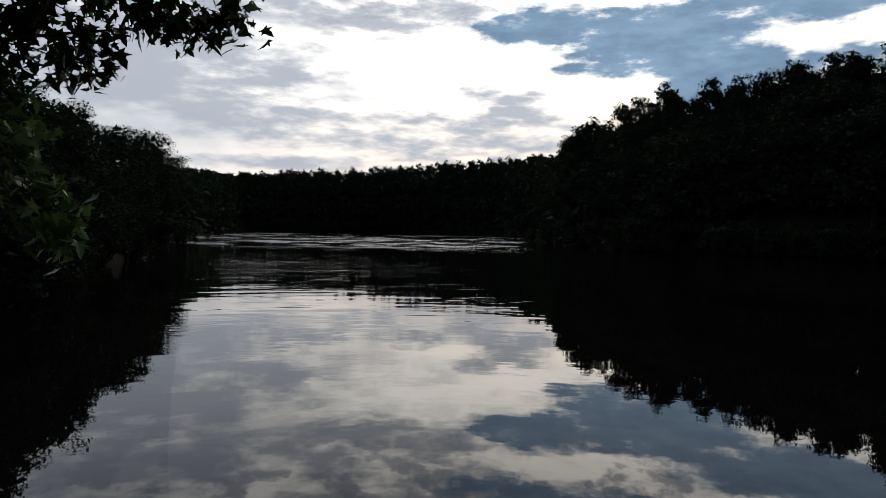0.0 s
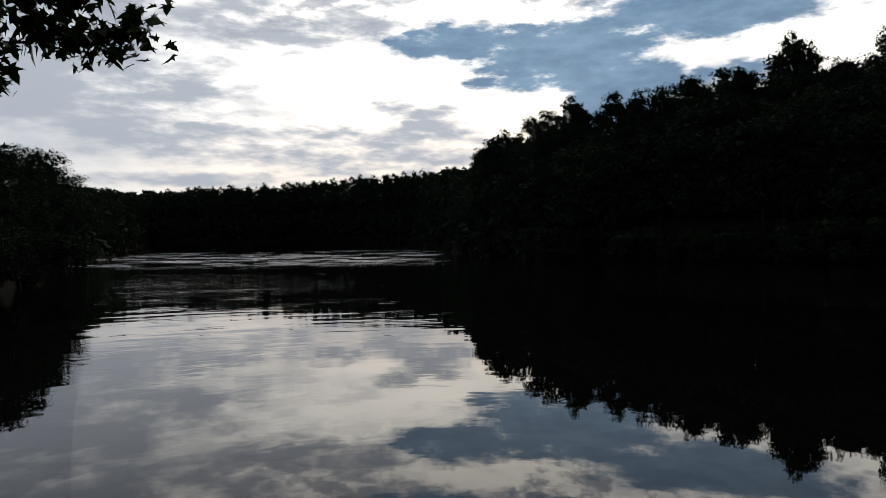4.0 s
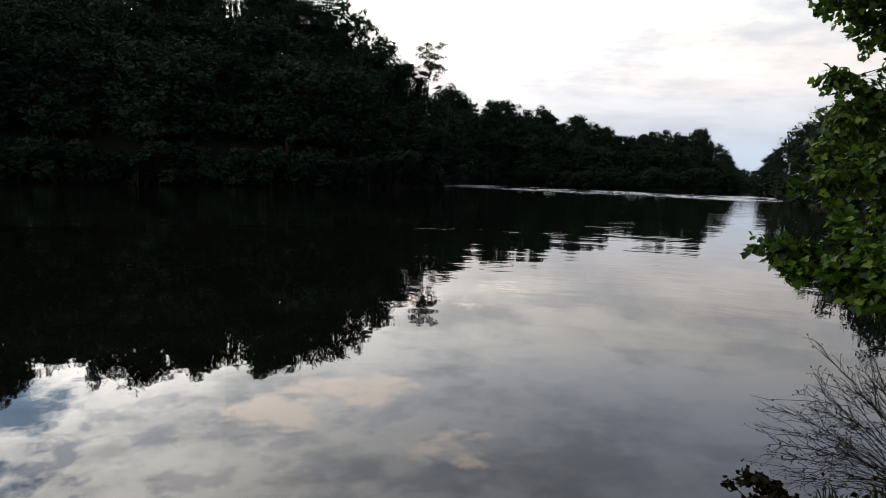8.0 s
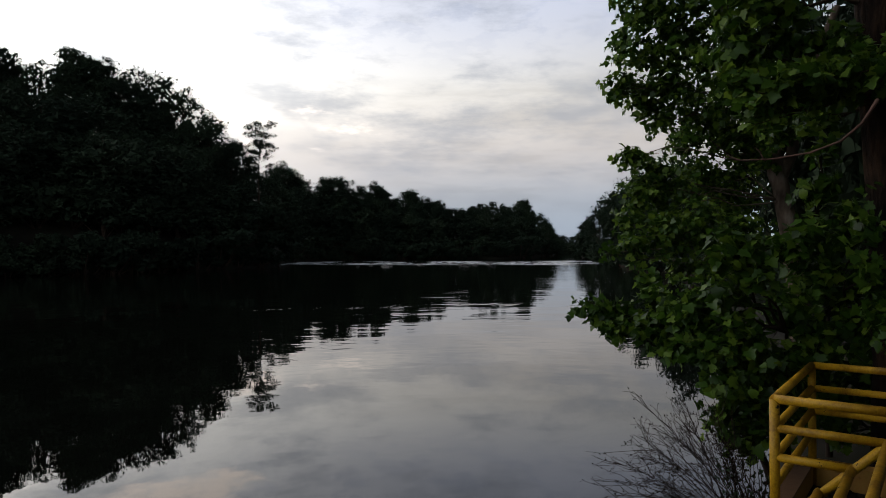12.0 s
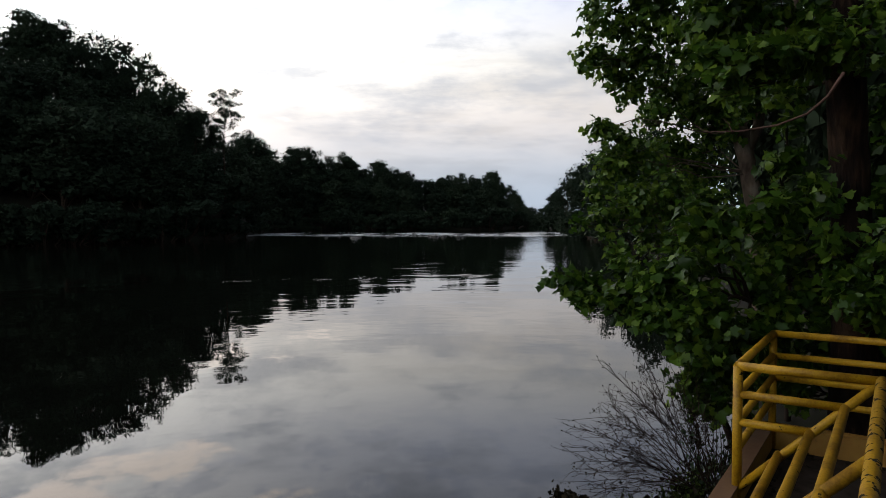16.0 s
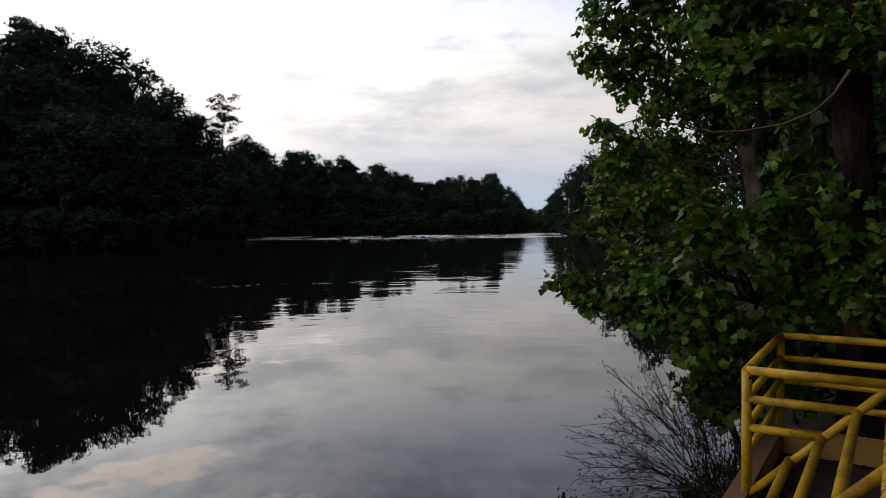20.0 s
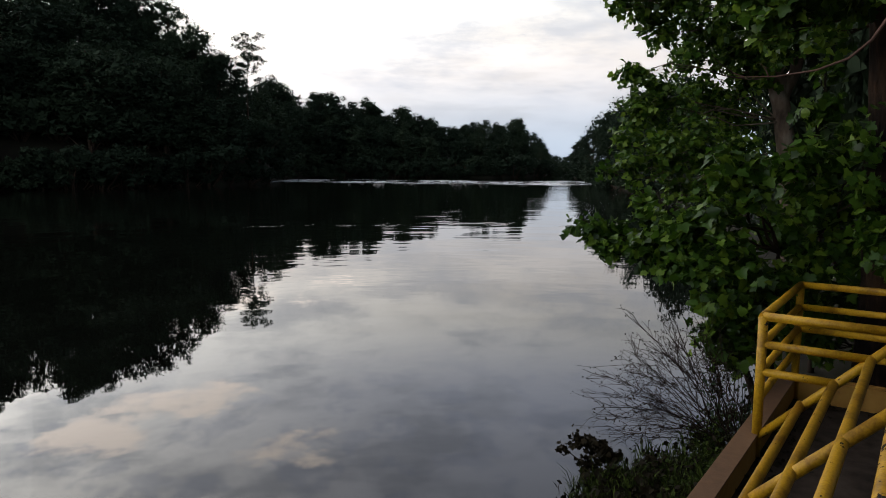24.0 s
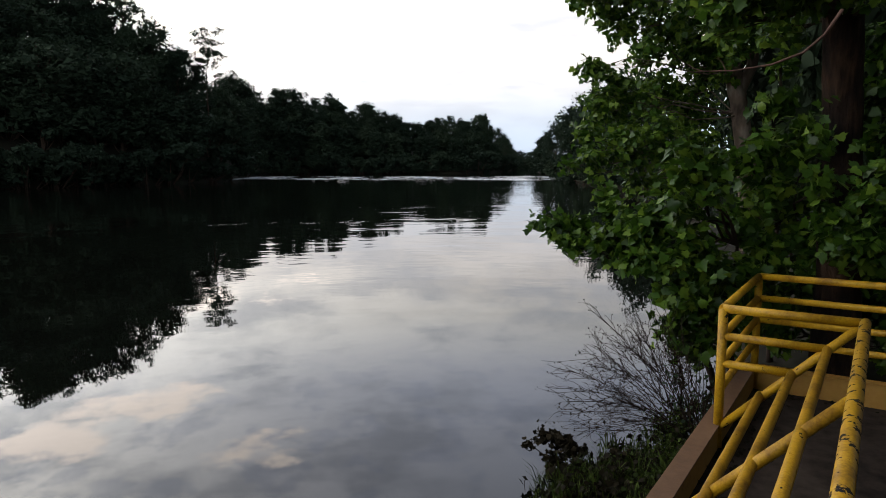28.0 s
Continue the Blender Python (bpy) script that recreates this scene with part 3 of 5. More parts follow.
def build_ground():
    angles = np.concatenate([np.arange(-70, 106, 0.8), np.arange(106, 290, 4.0)])
    rings = np.concatenate([np.linspace(0.02, 14, 42), np.geomspace(15, 450, 110), np.geomspace(480, 4500, 14)])
    na, nr = len(angles), len(rings)
    v = [(0, 0, 1.6)]
    for a in angles:
        for d in rings:
            p = polar(a, d)
            z = ground_z(a, d)
            z += 0.12 * min(1, d / 8) * noise.noise((p.x * 0.6, p.y * 0.6, 0)) if z > -0.3 else 0
            v.append((p.x, p.y, z))
    idx = lambda i, j: 1 + (i % na) * nr + j
    f = [(idx(i, j), idx(i, j + 1), idx(i + 1, j + 1), idx(i + 1, j)) for i in range(na) for j in range(nr - 1)]
    me = mesh_of("ground", v, f, EARTH)
    me.polygons.foreach_set("use_smooth", [True] * len(me.polygons))
    tagged(new("ground", me), "dark earthen river banks rising to wooded slopes", "ground", kind="structure")


build_ground()
water = new("water", mesh_of("water", [(-900, -60, 0), (1500, -60, 0), (1500, 1500, 0), (-900, 1500, 0)], [(0, 1, 2, 3)], WATER))
tagged(water, "calm dark river water mirroring the evening sky", "river", kind="structure")


# ---- woods on the far banks ----
def broad_tree(seed, height, spread, lobes, leaves, leaf, base=0.25, core=0.35, bulk=1.0, flat=0.8, loose=0.0):
    """A broad-leaved tree: trunk with limbs, and a crown of rounded lobes of leaves."""
    rng = np.random.default_rng(seed)
    cs, rs = [], []
    mid, tall = (1 + base) / 2, (1 - base) / 2
    for i in range(lobes):
        # spread evenly round the crown by the golden angle, larger below
        up = -0.8 + 1.72 * (i + 0.5) / lobes
        ring = math.sqrt(max(0.03, 1 - up * up * 0.92))
        a = 2.39996 * i + rng.normal(0, 0.35)
        q = rng.uniform(0.4, 0.95)
        cs.append((math.cos(a) * ring * spread * q, math.sin(a) * ring * spread * q, height * (mid + tall * up * rng.uniform(0.74, 0.98))))
        rs.append(height * rng.uniform(0.075, 0.15) * bulk * (1.08 - 0.12 * up))
    for k in range(4):
        cs.append((rng.normal(0, spread * 0.12), rng.normal(0, spread * 0.12), height * (mid + tall * (-0.55 + 0.33 * k))))
        rs.append(height * 0.13 * bulk)
    lean = rng.normal(0, 0.015 * height, 2)
    spine = bent(rng, (0, 0, -0.6), (lean[0], lean[1], height * 0.9), 7, height * 0.008)
    pieces = [tube(spine, np.linspace(height * 0.015, height * 0.003, 7), 7)]
    for c in cs:
        s = max(0.12, c[2] / height - 0.16)
        k = spine[min(6, int(s * 7))]
        pieces.append(tube(bent(rng, k, c, 4, height * 0.012), [height * 0.005, height * 0.004, height * 0.0025, 0.02], 4))
    v, f = leaf_mass(rng, cs, rs, leaves, leaf, flat, 11, core, loose)
    v[:, 2] *= height / np.quantile(v[:, 2], 0.998)
    root = new("tree")
    child("trunk", mesh_of("trunk", *joined(pieces), BARK), root)
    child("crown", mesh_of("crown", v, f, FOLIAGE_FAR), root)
    return root


def slender_tree(seed, height):
    """A thin tree with light flat layers of leaves on short level branches."""
    rng = np.random.default_rng(seed)
    spine = bent(rng, (0, 0, -0.6), (0.5, 0.2, height * 0.98), 9, 0.12)
    pieces, cs, rs = [tube(spine, np.linspace(0.2, 0.03, 9), 7)], [], []
    for i in range(26):
        up = 0.55 + 0.44 * i / 25
        a = 2.39996 * i + rng.normal(0, 0.3)
        run = height * (0.135 - 0.19 * abs(up - 0.72)) * rng.uniform(0.6, 1.15)
        foot = np.array([np.interp(up * 8, range(9), spine[:, k]) for k in range(3)])
        tip = foot + np.array((math.cos(a) * run, math.sin(a) * run, run * rng.uniform(0.1, 0.5)))
        pieces.append(tube(bent(rng, foot, tip, 4, 0.08), [0.055, 0.045, 0.03, 0.015], 4))
        for s, r in ((1.0, 0.6), (0.6, 0.5)):
            cs.append(foot + (tip - foot) * s + rng.normal(0, 0.15, 3))
            rs.append(2.2 * r * rng.uniform(0.6, 1.15))
    root = new("tree")
    child("trunk", mesh_of("trunk", *joined(pieces), BARK), root)
    child("crown", mesh_of("crown", *leaf_mass(rng, cs, rs, 7000, 0.135, 0.42, 14, 0.0, 0.1), FOLIAGE_FAR), root)
    return root


def shrub(seed, height, spread, lobes, leaves, leaf, core=0.35):
    rng = np.random.default_rng(seed)
    cs = [(rng.uniform(-spread, spread), rng.uniform(-spread, spread) * 0.7, height * rng.uniform(0.12, 0.82)) for _ in range(lobes)]
    rs = [height * rng.uniform(0.15, 0.27) for _ in range(lobes)]
    pieces = [tube(bent(rng, (c[0] * 0.15, c[1] * 0.15, -0.5), c, 4, 0.08), [0.09, 0.07, 0.04, 0.015], 4) for c in cs]
    root = new("bush")
    child("branchwork", mesh_of("branchwork", *joined(pieces), BARK), root)
    crown = leaf_mass(rng, cs, rs, leaves, leaf, 0.9, 10, core, 0.05)
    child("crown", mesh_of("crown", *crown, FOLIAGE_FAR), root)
    return root


HEIGHT = 25.0
KINDS = [broad_tree(1, HEIGHT, 6.6, 24, 11000, 0.19, 0.2, 0.4), broad_tree(2, HEIGHT, 5.6, 20, 10000, 0.19, 0.25, 0.4), broad_tree(3, HEIGHT, 7.4, 28, 12000, 0.19, 0.22, 0.4),
         broad_tree(4, HEIGHT, 5.0, 24, 8500, 0.16, 0.3, 0.2, 0.85, 0.7), broad_tree(5, HEIGHT, 6.4, 32, 10000, 0.16, 0.28, 0.2, 0.85, 0.7)]
FILL = [broad_tree(21, HEIGHT, 7.0, 22, 4300, 0.23, -0.02, 0.5, 1.2), broad_tree(22, HEIGHT, 6.2, 20, 4000, 0.23, -0.02, 0.5, 1.2)]
SNAG = slender_tree(6, HEIGHT)
UPSTREAM = [broad_tree(31, HEIGHT, 7.0, 30, 9800, 0.18, -0.02, 0.4, 1.05), broad_tree(32, HEIGHT, 6.0, 26, 9000, 0.18, -0.02, 0.4, 1.05), broad_tree(33, HEIGHT, 4.6, 24, 9000, 0.15, 0.2, 0.15, 0.9, 0.7, 0.06)]
DISTANT = [broad_tree(7, HEIGHT, 6.0, 18, 3000, 0.3, -0.02, 0.5, 1.2), broad_tree(8, HEIGHT, 4.8, 16, 2600, 0.3, 0.0, 0.5, 1.15), broad_tree(9, HEIGHT, 6.4, 19, 3000, 0.3, -0.02, 0.5, 1.2)]
BUSHES = [shrub(11, 5.0, 3.2, 14, 1500, 0.16), shrub(12, 5.0, 2.6, 12, 1350, 0.16), shrub(13, 5.0, 3.8, 16, 1700, 0.16)]
used = set()
rng = np.random.default_rng(77)


def plant(kind, az, dist, height, label, category, group, wide=1.0, full=HEIGHT):
    p = polar(az, dist, ground_z(az, dist))
    k = height / full
    m = Matrix.Translation(p) @ Matrix.Rotation(rng.uniform(0, 6.28), 4, "Z") @ Matrix.Diagonal((k * wide, k * wide, k, 1))
    if kind not in used:
        used.add(kind)
        kind.matrix_basis = m
        tree = kind
    else:
        kind_scale = kind.scale.copy()
        tree = copy_thing(kind, m @ Matrix.Diagonal((1 / kind_scale.x, 1 / kind_scale.y, 1 / kind_scale.z, 1)))
    return tagged(tree, label, category, group)


def skyline_tree(kind, az, el, back, wide=1.0, label="tall broadleaf tree in full dark leaf on the wooded far bank", group="trees of the far bank"):
    """A tree whose top stands at that bearing and height of sight."""
    d = far_shore(az) + back
    h = (3.2 + d * math.tan(radians(el)) - ground_z(az, d)) * 1.02
    return plant(kind, az, d, h, label, "tree", group, wide * 1.12 * min(1.25, max(0.9, HEIGHT / h * 0.9)))


# the tall wood opposite: bearing, top, depth behind the shore, kind, width
OPPOSITE = [(2.6, 7.8, 16, 0, 0.8), (4.2, 9.2, 16, 1, 0.9), (7.2, 10.8, 18, 4, 0.9), (10.4, 11.7, 20, 1, 0.8), (13.8, 11.7, 22, 2, 0.8), (16.6, 12.3, 20, 4, 0.9),
            (19.4, 12.6, 22, 0, 0.8), (22.6, 13.0, 24, 2, 0.9), (26.8, 14.9, 26, 1, 0.75), (30.0, 12.6, 20, 0, 0.9), (33.2, 14.3, 26, 4, 0.7), (35.8, 15.0, 28, 3, 0.9)]
OPPOSITE_2 = [(38.3, 13.5, 22, 0, 0.8), (40.3, 14.5, 26, 1, 0.8), (43.0, 13.3, 22, 4, 0.8), (45.6, 14.6, 24, 2, 0.8), (48.4, 14.0, 24, 4, 0.9), (50.6, 13.4, 22, 3, 1.0),
              (52.8, 12.3, 18, 4, 0.8), (54.6, 10.3, 14, 3, 0.9), (56.4, 8.6, 12, 0, 0.7), (60.6, 7.0, 10, 1, 0.8), (64.4, 5.9, 12, 0, 0.9), (66.5, 5.2, 12, 4, 0.9)]
DOWNSTREAM = [(68.5, 5.5, 16, 1, 0.9), (71.2, 4.8, 14, 0, 0.9), (73.0, 4.1, 12, 2, 0.9), (74.6, 3.3, 10, 0, 0.9), (75.8, 3.3, 12, 1, 0.9), (76.7, 3.6, 12, 2, 0.8), (77.8, 3.8, 12, 4, 0.9), (79.3, 3.6, 14, 1, 0.9),
              (80.8, 3.9, 14, 0, 0.7), (82.0, 2.8, 12, 4, 0.8), (82.7, 2.2, 8, 3, 0.8), (86.1, 2.2, 20, 1, 0.9), (87.0, 3.0, 8, 4, 0.9), (88.6, 4.4, 6, 0, 0.9)]
for az, el, back, k, wide in OPPOSITE + OPPOSITE_2 + DOWNSTREAM:
    skyline_tree(KINDS[k], az, el, back, wide)
skyline_tree(SNAG, 58.5, 10.0, 6, 0.9, "slender sparse tree with open branches above the far bank")
# trees of the near bank upstream
for az, el, back, k, wide in [(-31.4, 7.0, 3, 2, 1.0), (-30.2, 5.2, 3, 2, 1.0), (-32.4, 6.2, 6, 1, 0.8), (-33.6, 7.2, 6, 0, 0.8), (-35.4, 7.7, 8, 0, 0.9), (-38.0, 8.6, 8, 1, 1.0), (-40.5, 9.4, 8, 0, 1.2),
                              (-43.0, 10.5, 6, 1, 1.2), (-46.0, 11.5, 6, 0, 1.2)]:
    skyline_tree(UPSTREAM[k], az, el, back, wide, "broadleaf tree leaning over the bank upstream", "trees of the upstream bank")

# the wood behind and under the skyline
TOPS = [(-48, 10.5), (-40, 8.4), (-36, 7), (-31, 6), (-29.5, 4.2), (2, 6), (4, 8.2), (8, 9.8), (14, 10.8), (22, 12.0), (32, 12.8), (40, 12.6), (46, 12.4), (50, 11.6), (54, 9.3), (57, 7.3), (62, 5.8), (70, 4.4), (75, 3.2),
        (81, 3.2), (83, 1.8), (84.5, 0.6), (86, 2.0), (88.5, 3.8), (96, 9)]


def top_at(az):
    return float(np.interp(az, [a for a, _ in TOPS], [e for _, e in TOPS]))


az = 2.4
while az < 83.0:
    for back, share in ((5, 0.8), (14, 0.95), (30, 1.02)) if az < 59 else ((4, 0.7), (9, 0.85), (18, 1.0)):
        a = az + rng.uniform(-0.7, 0.7)
        if far_shore(a) < 90 or far_shore(a) > 300:
            continue
        skyline_tree((FILL if az < 59 else DISTANT)[int(rng.integers(0, 2))], a, top_at(a) * share * rng.uniform(0.88, 1.0), back + rng.uniform(-2, 3), 1.0)
    az += 2.5 if az < 59 else 1.2
az = -47.0
while az < -29.6:
    skyline_tree(UPSTREAM[int(rng.integers(0, 2))], az, top_at(az) * rng.uniform(0.6, 0.85), rng.uniform(2, 5), 1.1,
                 "broadleaf tree leaning over the bank upstream", "trees of the upstream bank")
    az += 1.5
for az, el in ((-29.6, 4.4), (-28.8, 3.9), (-28.0, 3.6), (-27.2, 3.4)):
    skyline_tree(FILL[0], az, el, 8, 1.0, "broadleaf tree leaning over the bank upstream", "trees of the upstream bank")
# bushes hang over the waterline
az = -50.0
while az < 98.0:
    s = far_shore(az)
    if 60 < s < 420 and az < 83.5:
        plant(BUSHES[int(rng.integers(0, 3))], az, s + rng.uniform(-0.8, 1.0), rng.uniform(3.2, 6.5) * (1.3 if s > 260 else 1), "dense dark green bush overhanging the waterline", "bush",
              "bushes along the banks", 1.25, 5.0)
    az += max(0.9, 170 / s * 1.0) if s > 25 else 4.0
# undergrowth on the slope under the trees
az = 3.0
while az < 60.0:
    for back in (6, 11):
        a = az + rng.uniform(-0.8, 0.8)
        plant(BUSHES[int(rng.integers(0, 3))], a, far_shore(a) + back + rng.uniform(-1, 1), rng.uniform(5.5, 7.5), "dense undergrowth under the trees of the far bank", "bush", "undergrowth of the far bank", 1.2, 5.0)
    az += 2.8


# the low line of pines and hardwoods round the bend
def bend_wood():
    r = np.random.default_rng(61)
    cs, rs, under, stems = [], [], [], []
    a = -30.5
    while a < 3.2:
        top = float(np.interp(a, [-30, -25, -20, -15, -10, -5, 3], [4.5, 4.5, 4.9, 5.2, 5.7, 6.3, 6.6]))
        for back, share in ((2, 0.5), (8, 0.82), (16, 0.96), (26, 1.0)):
            az = a + r.uniform(-0.25, 0.25)
            d = far_shore(az) + back + r.uniform(-2, 2)
            g = ground_z(az, d)
            h = 3.2 + d * math.tan(radians(top * share * r.uniform(0.96, 1.02))) - g - 0.4
            foot = np.array(polar(az, d, g))
            w = r.uniform(2.6, 4.6)
            stems.append(tube(np.array([foot, foot + (0, 0, h * 0.85)]), [0.22, 0.07], 3))
            for k in range(13):
                up = -1 + 2 * (k + 0.5) / 13
                ring, turn = math.sqrt(1 - up * up) * w * r.uniform(0.5, 1.0), 2.39996 * k
                cs.append(foot + np.array((math.cos(turn) * ring, math.sin(turn) * ring, h * (0.66 + 0.27 * up))))
                rs.append(w * r.uniform(0.38, 0.55))
            for _ in range(120):
                under.append(foot + np.array((*r.normal(0, w * 0.6, 2), h * r.uniform(0.02, 0.84))))
        a += 0.5
    root = tagged(new("far_wood"), "low dark wood of pines and hardwoods round the bend", "woodland", kind="stuff")
    under = np.array(under)
    fill = sprigs(r, under, r.normal(0, 1, under.shape), 1.15)
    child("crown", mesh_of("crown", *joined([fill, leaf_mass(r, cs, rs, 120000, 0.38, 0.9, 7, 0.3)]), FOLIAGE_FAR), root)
    child("trunk", mesh_of("trunk", *joined(stems), BARK), root)


bend_wood()
for az in np.arange(83.0, 87.0, 0.45):
    skyline_tree(DISTANT[int(rng.integers(0, 3))], float(az), float(np.interp(az, [83, 84, 85, 87], [1.7, 0.95, 1.0, 2.0])) * rng.uniform(0.8, 1.05), 6, 1.0,
                 "distant tree closing the river downstream", "trees downstream")
for az in np.arange(82.8, 86.8, 0.35):
    plant(BUSHES[int(rng.integers(0, 3))], float(az), far_shore(float(az)) - 1.0, rng.uniform(4.0, 5.5), "dense dark green bush overhanging the waterline", "bush", "bushes along the banks", 1.5, 5.0)


# ---- the yellow pipe railing and landing ----
ALONG, ACROSS, UP = Vector((0.935, -0.355, 0)), Vector((-0.355, -0.935, 0)), Vector((0, 0, 1))
CORNER, KERB_TOP, DECK = Vector((6.33, -1.18, 0)), 0.81, 0.56


def at_rail(u, v, z):
    return CORNER + ALONG * u + ACROSS * v + UP * z


def pipe(name, a, b, r, mat, parent, label=""):
    v, f = tube(np.array([a, b]), [r, r], 14)
    bm = bmesh.new()
    vs = [bm.verts.new(p) for p in v]
    for q in f:
        bm.faces.new([vs[i] for i in q])
    for k in (0, 1):
        bm.faces.new(vs[k * 14:(k + 1) * 14])
    bmesh.ops.recalc_face_normals(bm, faces=bm.faces)
    for face in bm.faces:
        face.smooth = len(face.verts) == 4
    return part(name, bm, mat, parent, label)


def railing():
    root = new("pipe_railing")
    root.location = at_rail(0, 0, KERB_TOP)
    root_inv = Matrix.Translation(-root.location)
    made = []
    levels = [0.33, 0.57, 0.82, 1.07]
    k = KERB_TOP
    for u, v in ((0, 0), (2.0, 0), (2.0, 2.2), (2.0, 4.4)):
        made.append(pipe("post", at_rail(u, v, k - 0.22), at_rail(u, v, k + 1.07), 0.042, YELLOW, root))
    for z in levels:
        made.append(pipe("rail", at_rail(0, 0, k + z), at_rail(2.0, 0, k + z), 0.039 if z > 1 else 0.036, YELLOW, root))
        made.append(pipe("rail", at_rail(2.0, 0, k + z), at_rail(2.0, 4.4, k + z), 0.039 if z > 1 else 0.036, YELLOW, root))
        if z > 0.4:
            made.append(pipe("rail", at_rail(0, 0, k + z), at_rail(0, z, k + z), 0.039 if z > 1 else 0.036, YELLOW, root))
        worn = z > 1
        made.append(pipe("slanted_bar", at_rail(0.02, z, k + z), at_rail(-5.2, z, k + z), 0.043 if worn else 0.037, YELLOW_WORN if worn else YELLOW, root,
                         "yellow bar with black flaked paint" if worn else ""))
    for u in (0.0, -2.05, -4.1):
        made.append(pipe("brace", at_rail(u, 0.02, k - 0.02), at_rail(u, 1.07, k + 1.07), 0.037, YELLOW, root))
    for ob in made:
        ob.matrix_parent_inverse = root_inv
    tagged(root, "yellow painted steel pipe railing with slanted panel and chipped paint", "railing")


def beam(name, u0, u1, v0, v1, z0, z1, mat, label, category, kind="structure"):
    bm = bmesh.new()
    bmesh.ops.create_cube(bm, size=1.0)
    for v in bm.verts:
        p = v.co + Vector((0.5, 0.5, 0.5))
        v.co = at_rail(u0 + (u1 - u0) * p.x, v0 + (v1 - v0) * p.y, z0 + (z1 - z0) * p.z)
    bmesh.ops.bevel(bm, geom=bm.edges, offset=min(0.012, (v1 - v0) * 0.3), segments=2, affect="EDGES")
    bmesh.ops.recalc_face_normals(bm, faces=bm.faces)
    me = bpy.data.meshes.new(name)
    bm.to_mesh(me)
    bm.free()
    me.materials.append(mat)
    return tagged(new(name, me), label, category, kind=kind)


railing()
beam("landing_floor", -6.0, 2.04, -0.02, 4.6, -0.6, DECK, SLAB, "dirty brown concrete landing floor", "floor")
beam("kerb", -6.0, 2.15, -0.135, 0.004, -0.6, KERB_TOP, TIMBER, "brown painted concrete kerb along the landing", "kerb")
beam("trim", -6.0, 1.998, 0.005, 0.011, DECK + 0.02, KERB_TOP - 0.006, OCHRE, "ochre painted inner face of the kerb", "trim")
beam("kerb", 2.0, 2.15, 0.014, 4.6, -0.5, KERB_TOP - 0.003, OCHRE, "brown painted concrete kerb along the landing", "kerb")


def litter():
    """Dead leaves and crumbs of earth swept against the kerbs of the landing."""
    r = np.random.default_rng(44)
    n = 900
    u, v = r.uniform(-5.5, 1.95, n), 0.03 + np.abs(r.normal(0, 0.13, n)) * (0.6 + 0.8 * (np.sin(r.uniform(0, 6.28, n)) > 0))
    far = r.uniform(0, 1, n) < 0.3
    u, v = np.where(far, 1.97 - np.abs(r.normal(0, 0.12, n)), u), np.where(far, r.uniform(0.05, 4.4, n), v)
    p = np.array([at_rail(a, b, DECK + 0.012 + 0.05 * max(0.0, 1 - b / 0.12) * c) for a, b, c in zip(u, v, r.uniform(0, 1, n))])
    face = np.tile((0.0, 0.0, 1.0), (n, 1))
    leaves = tufts(r, p, 0.026, face * 2.2)
    tagged(new("leaf_litter", mesh_of("leaf_litter", *leaves, FOLIAGE_BROWN)), "dark dead leaves and dirt lying along the kerb of the landing", "leaf litter", kind="stuff")


litter()


# ---- trees and growth close by ----
def sight(az, el, dist):
    """The place at that bearing, height of sight and distance from the landing's head."""
    a, e = radians(az), radians(el)
    return np.array((math.sin(a) * math.cos(e) * dist, math.cos(a) * math.cos(e) * dist, 3.2 + math.sin(e) * dist))


def leafy(root, name, clumps, each, size, seed, mat=FOLIAGE_NEAR, droop=0.5, shell=0.3, label="", lobes=LOBES):
    """The leaves of one plant: sprays of lobed leaves set along twig ends."""
    r = np.random.default_rng(seed)
    cs = [sight(a, e, d) for a, e, d, _ in clumps]
    rs = [k for *_, k in clumps]
    run = 8
    tips, out = in_clumps(r, cs, rs, each * len(clumps) // run, shell, 0.95, True)
    n = len(tips)
    way = out + r.normal(0, 0.45, (n, 3)) - np.array((0, 0, 0.1 + 0.25 * droop))
    way /= np.linalg.norm(way, axis=1)[:, None]
    side = np.cross(way, np.array((0, 0, 1.0)) + r.normal(0, 0.25, (n, 3)))
    side /= np.linalg.norm(side, axis=1)[:, None]
    j = np.arange(run)
    sway = np.where(j % 2, 1.0, -1.0) * np.where(j, 1.0, 0.1)
    places = tips[:, None] - way[:, None] * (j * 0.42 * size)[None, :, None] + side[:, None] * (sway * 0.3 * size)[None, :, None] + r.normal(0, 0.2 * size, (n, run, 3))
    along = way[:, None] * 0.7 + side[:, None] * sway[None, :, None] * 0.8 + r.normal(0, 0.4, (n, run, 3)) - np.array((0, 0, 0.35 * droop))
    face = out[:, None] * 0.75 + np.array((0, 0, 0.55)) + r.normal(0, 0.5, (n, run, 3))
    ob = child(name, mesh_of(name, *lobed_leaves(r, places.reshape(-1, 3), size, lobes, along.reshape(-1, 3), face.reshape(-1, 3)), mat), root, label)
    return ob


